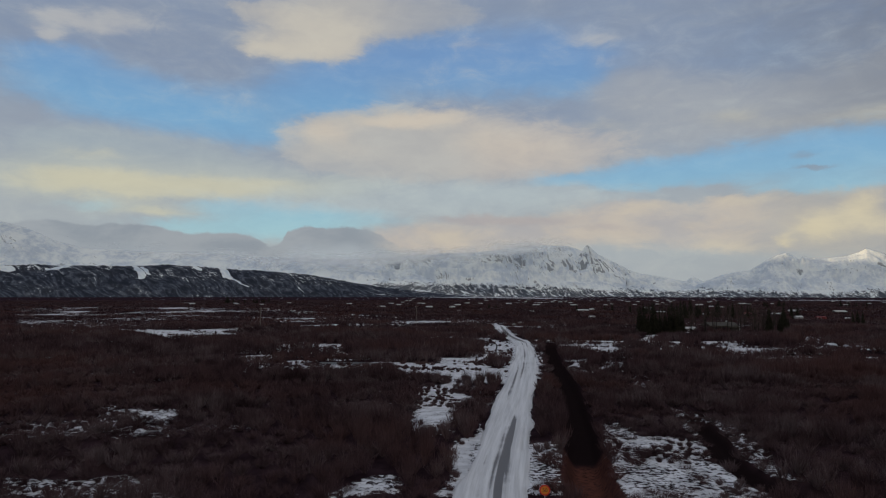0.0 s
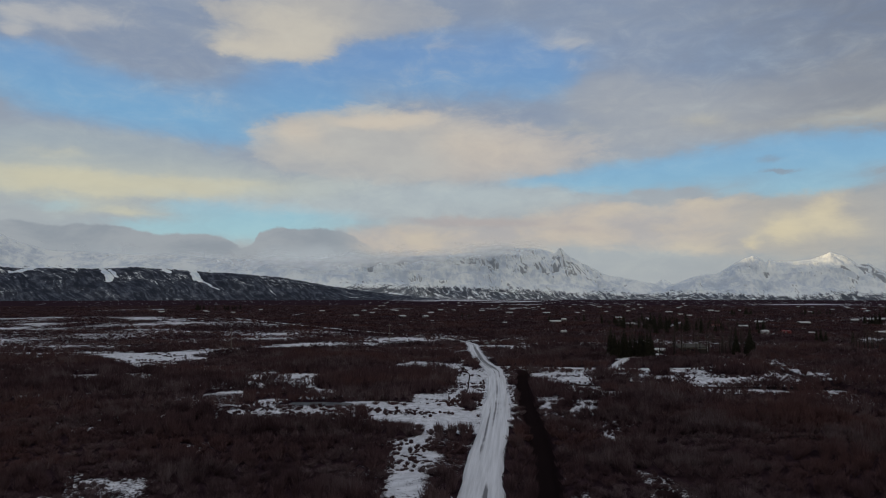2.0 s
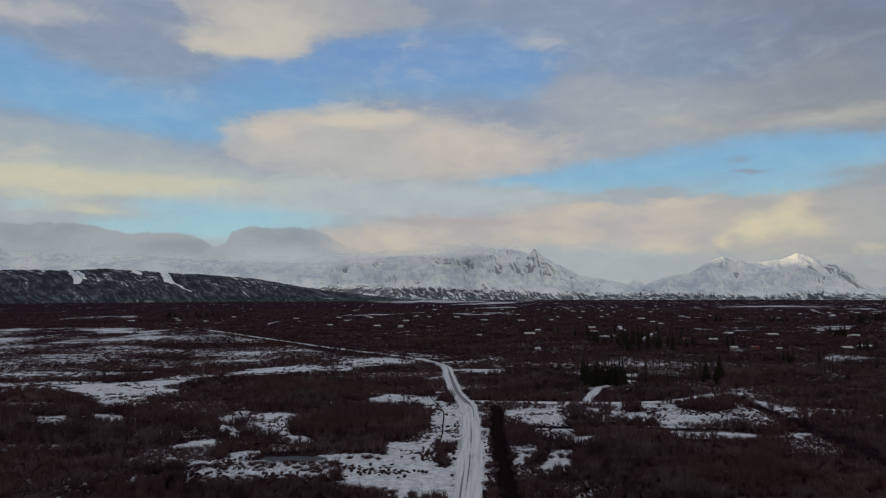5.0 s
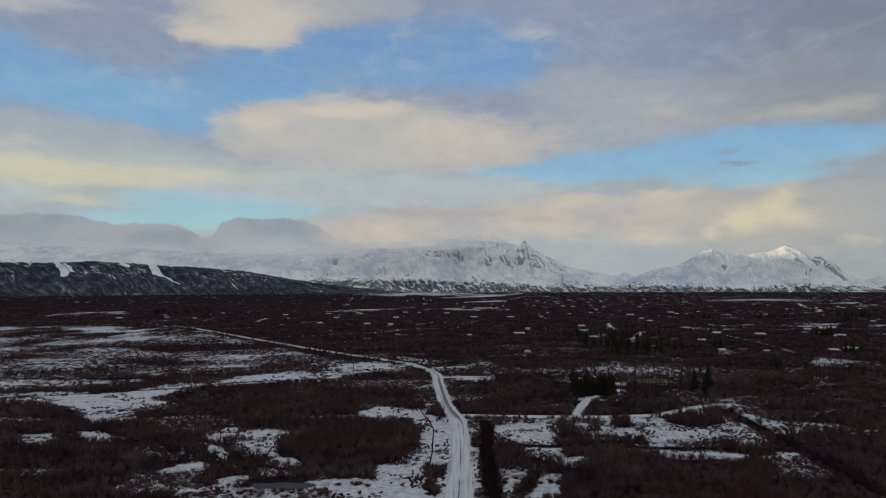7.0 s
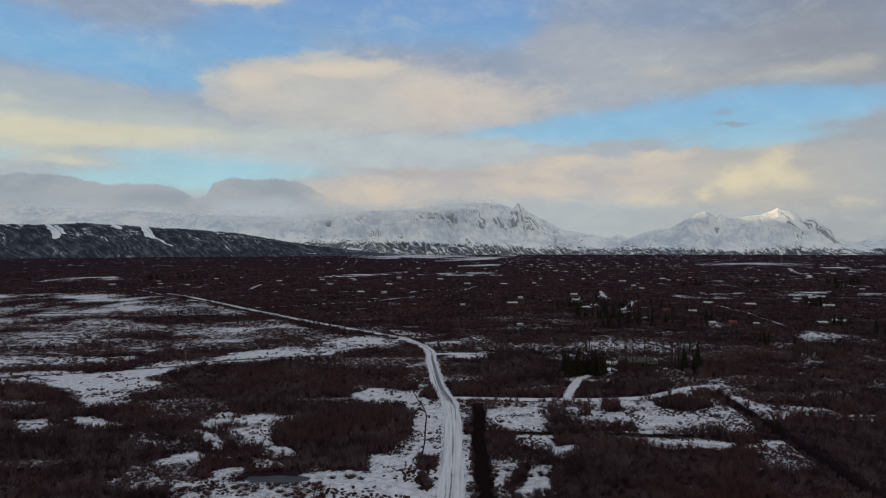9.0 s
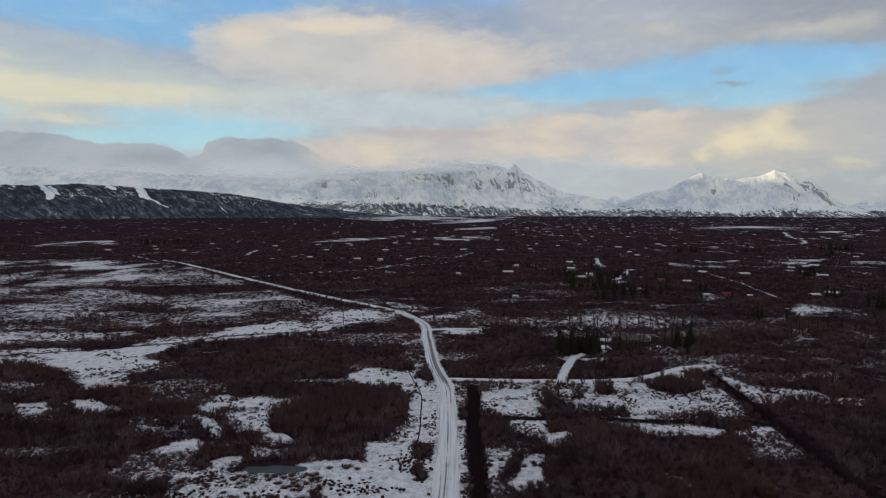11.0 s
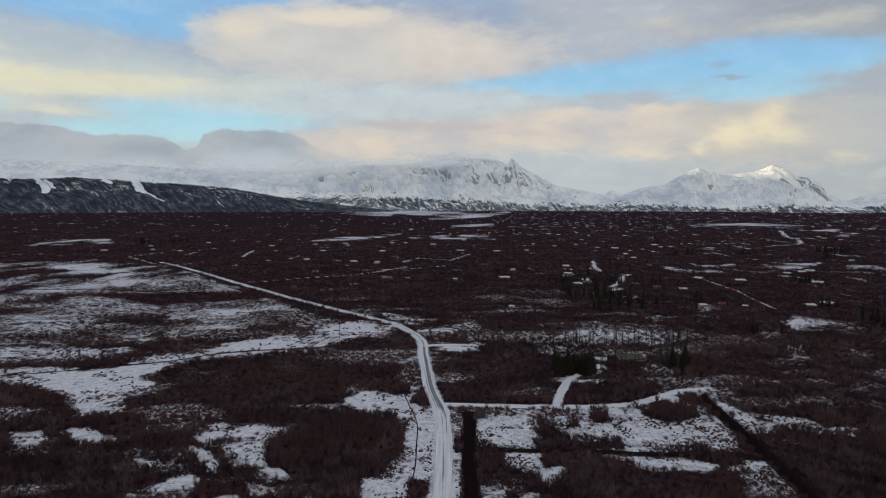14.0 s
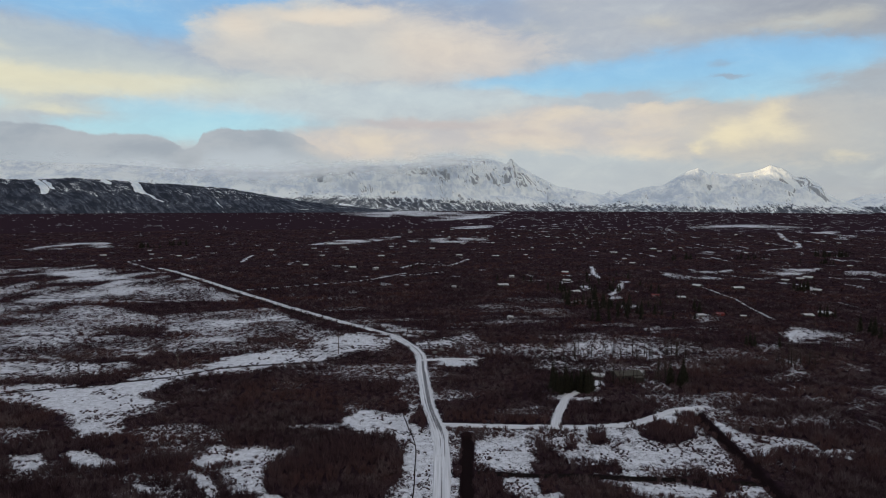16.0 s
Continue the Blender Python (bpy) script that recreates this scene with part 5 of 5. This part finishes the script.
CABINS_EAST = [(221, 1317, 2), (198, 1120, 0), (192, 999, 0), (292, 1312, 2), (276, 1186, 1), (352, 1409, 2), (396, 1492, 2), (318, 1146, 2), (330, 1127, 2), (246, 854, 0), (386, 1198, 0), (322, 975, 0), (281, 872, 1),
               (494, 1457, 2), (163, 524, 0), (150, 460, 0), (179, 582, 4), (308, 801, 2), (278, 667, 0), (290, 720, 1), (378, 843, 2), (370, 805, 1), (434, 1085, 0), (425, 860, 1), (252, 479, 0), (276, 464, 2)]
CABINS_FAR_EAST = [(329, 449, 0), (340, 503, 0), (369, 516, 0), (747, 1029, 1), (723, 944, 0), (725, 985, 0), (478, 607, 1), (357, 509, 1), (200, 438, 5), (213, 426, 0), (205, 361, 5), (190, 356, 3), (215, 354, 1), (253, 352, 0),
                   (267, 356, 0), (81, 362, 3), (96.5, 232.5, 6), (104, 239, 3), (87, 236.5, 0)]
rng = random.Random(5)
spots = CABINS_WEST + CABINS_EAST + CABINS_FAR_EAST
far_spots = []
while len(far_spots) < 46:
    a, d = radians(rng.uniform(-4, 38)), rng.uniform(720, 2100)
    x, y = d * math.sin(a), d * math.cos(a)
    if all(math.hypot(x - p[0], y - p[1]) > 40 for p in spots + far_spots):
        far_spots.append((x, y, rng.choice((0, 1, 1, 3, 3, 4))))
used = set()
for x, y, k in spots + far_spots:
    size = 0.95 if k == 6 else rng.uniform(0.46, 0.68) * (0.8 if math.hypot(x, y) < 420 else 1.0)
    m = pose(x, y, land(x, y) + 0.1, 0, 0, math.degrees(-math.atan2(x, y)) + (25 if k == 6 else rng.uniform(-40, 40))) @ Matrix.Scale(size, 4)
    if k in used:
        copy_thing(KINDS[k], Matrix.Identity(4)).matrix_basis = m
    else:
        KINDS[k].matrix_basis = m
        used.add(k)


# ---- trees ----
def spruce(seed, height):
    r = random.Random(seed)
    thing = new("spruce_tree")
    bm = bmesh.new()
    spike(bm, (0, 0, -0.3), (0, 0, height * 0.96), 0.02 * height, 0.01, 6)
    part("trunk", bm, BARK, thing)
    verts, faces = [], []
    z = height * 0.06
    while z < height * 0.99:
        reach = (1 - z / height) ** 0.8 * height * 0.21 + 0.10
        n = max(4, int(5 + reach * 4))
        for k in range(n):
            a = 2 * math.pi * (k + r.random()) / n
            q = reach * r.uniform(0.55, 1.15)
            drop = q * r.uniform(0.15, 0.5)
            wide = q * 0.34
            c, s = math.cos(a), math.sin(a)
            i = len(verts)
            zz = z + r.uniform(-0.12, 0.12)
            verts += [(0, 0, zz + 0.18), (c * q * 0.6 - s * wide, s * q * 0.6 + c * wide, zz - drop * 0.5), (c * q, s * q, zz - drop), (c * q * 0.6 + s * wide, s * q * 0.6 - c * wide, zz - drop * 0.5), (c * q * 0.55, s * q * 0.55, zz - drop * 0.2 + 0.1 * q)]
            faces += [(i, i + 1, i + 4), (i + 1, i + 2, i + 4), (i + 2, i + 3, i + 4), (i + 3, i, i + 4)]
        z += height * 0.045
    crown = new("crown", mesh_from("crown", verts, faces, NEEDLES))
    crown.parent = thing
    return tagged(thing, "dark green narrow spruce tree standing in scrub", "tree", "spruces on the plain")


def birch(seed, height):
    r = random.Random(seed)
    thing = new("birch_tree")
    bm = bmesh.new()
    spike(bm, (0, 0, -0.3), (0.1, 0, height * 0.55), 0.026 * height, 0.016 * height, 6)
    spike(bm, (0.1, 0, height * 0.54), (0.0, 0.15, height), 0.016 * height, 0.02, 5)
    part("trunk", bm, BIRCH, thing)
    bm = bmesh.new()
    verts, faces = [], []
    for k in range(26):
        z = height * r.uniform(0.2, 0.95)
        a = r.random() * 2 * math.pi
        q = height * 0.26 * (1.1 - z / height) + 0.4
        tip = Vector((math.cos(a) * q, math.sin(a) * q, z + q * r.uniform(0.7, 1.5)))
        root = Vector((0.05, 0, z))
        spike(bm, root, tip, 0.022, 0.006, 3)
        for j in range(7):
            p = root.lerp(tip, r.uniform(0.35, 1))
            e = p + Vector((r.uniform(-1, 1), r.uniform(-1, 1), r.uniform(0.2, 1.2))) * q * 0.35
            i = len(verts)
            verts += [tuple(p - Vector((0.02, 0.01, 0))), tuple(p + Vector((0.02, -0.01, 0))), tuple(e)]
            faces.append((i, i + 1, i + 2))
    for i in range(0, len(verts), 3):
        bm.faces.new([bm.verts.new(v) for v in verts[i:i + 3]])
    part("crown", bm, TWIG, thing)
    return tagged(thing, "bare birch tree with thin upright branches", "tree", "bare birches around the cabins")


SPRUCES = [spruce(1, 8.0), spruce(2, 9.5), spruce(3, 6.5)]
BIRCHES = [birch(4, 6.5), birch(5, 8.0)]
stands = []          # x, y, half width, half depth, count, species, scale
stands += [(73, 221, 8, 3.5, 34, 0, 1.0), (112.5, 223, 3.5, 3, 10, 0, 1.0), (152, 378, 34, 30, 22, 0, 0.9), (140, 398, 14, 9, 12, 0, 1.0), (199, 372, 3, 8, 3, 0, 1.2), (160, 470, 26, 16, 14, 0, 0.7), (-291, 936, 16, 6, 14, 0, 1.1), (-270, 990, 14, 6, 10, 0, 1.3),
           (324, 452, 9, 6, 10, 0, 1.0), (350, 706, 14, 8, 10, 0, 0.9), (549, 725, 24, 8, 22, 0, 1.1), (430, 699, 16, 8, 12, 0, 0.9), (165, 500, 60, 60, 24, 0, 0.8), (180, 280, 8, 4, 4, 0, 0.8), (258, 300, 10, 12, 14, 0, 1.15),
           (258, 350, 8, 5, 5, 0, 0.8), (60, 640, 20, 12, 7, 0, 0.7), (470, 640, 20, 10, 10, 0, 0.9)]
stands += [(144.7, 391.8, 5, 4, 3, 0, 1.0), (153.9, 376.1, 5, 4, 3, 0, 1.0), (158.1, 367.8, 5, 4, 3, 0, 1.0), (136.2, 428, 5, 4, 3, 0, 1.0), (147.5, 426.7, 5, 4, 3, 0, 1.0), (181.7, 464.6, 5, 4, 3, 0, 1.0)]
stands += [(98, 232, 16, 10, 34, 1, 0.95), (106, 264, 30, 6, 46, 1, 1.0), (171, 243, 9, 4, 14, 1, 1.0), (164, 380, 10, 10, 12, 1, 1.1), (190, 258, 16, 9, 16, 1, 0.8), (165, 400, 40, 30, 30, 1, 0.9), (236, 296, 18, 10, 12, 1, 0.9), (190, 540, 60, 60, 20, 1, 0.9)]
first = set()
for x0, y0, hx, hy, n, kind, size in stands:
    models = BIRCHES if kind else SPRUCES
    made = 0
    while made < n:
        x, y = x0 + rng.uniform(-hx, hx), y0 + rng.uniform(-hy, hy)
        if any(math.hypot(x - p[0], y - p[1]) < 6.5 for p in spots):
            made += 0.2
            continue
        ob = rng.choice(models)
        k = size * rng.uniform(0.65, 1.2)
        m = pose(x, y, land(x, y), rng.uniform(-2, 2), rng.uniform(-2, 2), rng.uniform(0, 360)) @ Matrix.Scale(k, 4)
        if ob in first:
            copy_thing(ob, Matrix.Identity(4)).matrix_basis = m
        else:
            ob.matrix_basis = m
            first.add(ob)
        made += 1


# ---- utility poles ----
def utility_pole(height):
    thing = new("utility_pole")
    bm = bmesh.new()
    spike(bm, (0, 0, -0.5), (0, 0, height), 0.15, 0.10, 8)
    part("post", bm, POLE_WOOD, thing)
    bm = bmesh.new()
    block(bm, (-0.9, -0.07, height - 0.6), (0.9, 0.07, height - 0.45), 0.015)
    arm = part("crossarm", bm, POLE_WOOD, thing)
    for x in (-0.75, 0.0, 0.75):
        bm = bmesh.new()
        spike(bm, (x, 0, height - 0.46), (x, 0, height - 0.22), 0.06, 0.04, 8)
        part("insulator", bm, WHITE_TRIM, arm)
    return tagged(thing, "weathered wooden utility pole with a short crossarm", "utility pole", "poles across the heath")


pole = utility_pole(8.2)
pole.matrix_basis = pose(-11.3, 285, land(-11.3, 285), 0, 0, 60)
for x, y in ((-70, 256), (-307, 780)):
    copy_thing(pole, pose(x, y, land(x, y), 0, 0, 65))


# ---- speed sign beside the road ----
def speed_sign():
    thing = new("road_sign")
    bm = bmesh.new()
    spike(bm, (0, 0.03, -0.4), (0, 0.03, 2.35), 0.03, 0.03, 10)
    part("post", bm, GALVANISED, thing)
    bm = bmesh.new()
    spike(bm, (0, 0.0, 2.03), (0, -0.02, 2.03), 0.30, 0.30, 40)
    plate = part("plate", bm, SIGN_RED, thing, "round plate with a red rim")
    bm = bmesh.new()
    spike(bm, (0, -0.016, 2.03), (0, -0.026, 2.03), 0.225, 0.225, 40)
    part("face", bm, SIGN_YELLOW, plate, "orange-yellow sign face")
    text = bpy.data.curves.new("digits", "FONT")
    text.body, text.size, text.align_x, text.align_y, text.extrude = "50", 0.29, "CENTER", "CENTER", 0.002
    text.materials.append(SIGN_BLACK)
    digits = new("digits", text)
    digits.parent = plate
    digits.matrix_basis = pose(0, -0.032, 2.03, 90, 0, 0)
    return tagged(thing, "round yellow speed limit sign with red rim on steel post", "road sign")


speed_sign().matrix_basis = pose(5.75, 38.2, land(5.75, 38.2), 0, 0, -4)


# ---- boulders and the frozen pool ----
def boulder(seed, size):
    bm = bmesh.new()
    bmesh.ops.create_icosphere(bm, subdivisions=3, radius=1)
    for v in bm.verts:
        k = 1 + 0.5 * (noise.noise(v.co * 1.1 + Vector((seed * 7, 0, 0)))) + 0.15 * noise.noise(v.co * 3.5 + Vector((0, seed * 5, 0)))
        v.co = Vector((v.co.x * 1.3, v.co.y, v.co.z * 0.7)) * k * size
    me = bpy.data.meshes.new("boulder")
    bm.to_mesh(me)
    bm.free()
    me.materials.append(ROCK)
    return tagged(new("boulder", me), "grey boulder at the edge of the snowy turnout", "boulder")


boulder(1, 1.3).matrix_basis = pose(33, 286, land(33, 286) + 0.4)
boulder(2, 0.9).matrix_basis = pose(30, 282, land(30, 282) + 0.3)


def frozen_pool():
    rim = []
    for k in range(48):
        a = 2 * math.pi * k / 48
        q = 1 + 0.35 * noise.noise(Vector((math.cos(a) * 1.6, math.sin(a) * 1.6, 3.3)))
        rim.append((POOL[0] + 6.6 * q * math.cos(a), POOL[1] + 1.9 * q * math.sin(a) - 0.14 * 6.6 * q * math.cos(a)))
    z = max(land(x, y) for x, y in rim[::4]) + 0.05
    bm = bmesh.new()
    top = [bm.verts.new((x, y, z)) for x, y in rim]
    low = [bm.verts.new((x, y, z - 0.5)) for x, y in rim]
    bm.faces.new(top)
    for i in range(48):
        bm.faces.new((top[i], low[i], low[(i + 1) % 48], top[(i + 1) % 48]))
    me = bpy.data.meshes.new("frozen_pool")
    bm.to_mesh(me)
    bm.free()
    me.materials.append(ICE)
    tagged(new("frozen_pool", me), "small dark frozen pool among snowy tussocks", "pool", kind="structure")


frozen_pool()
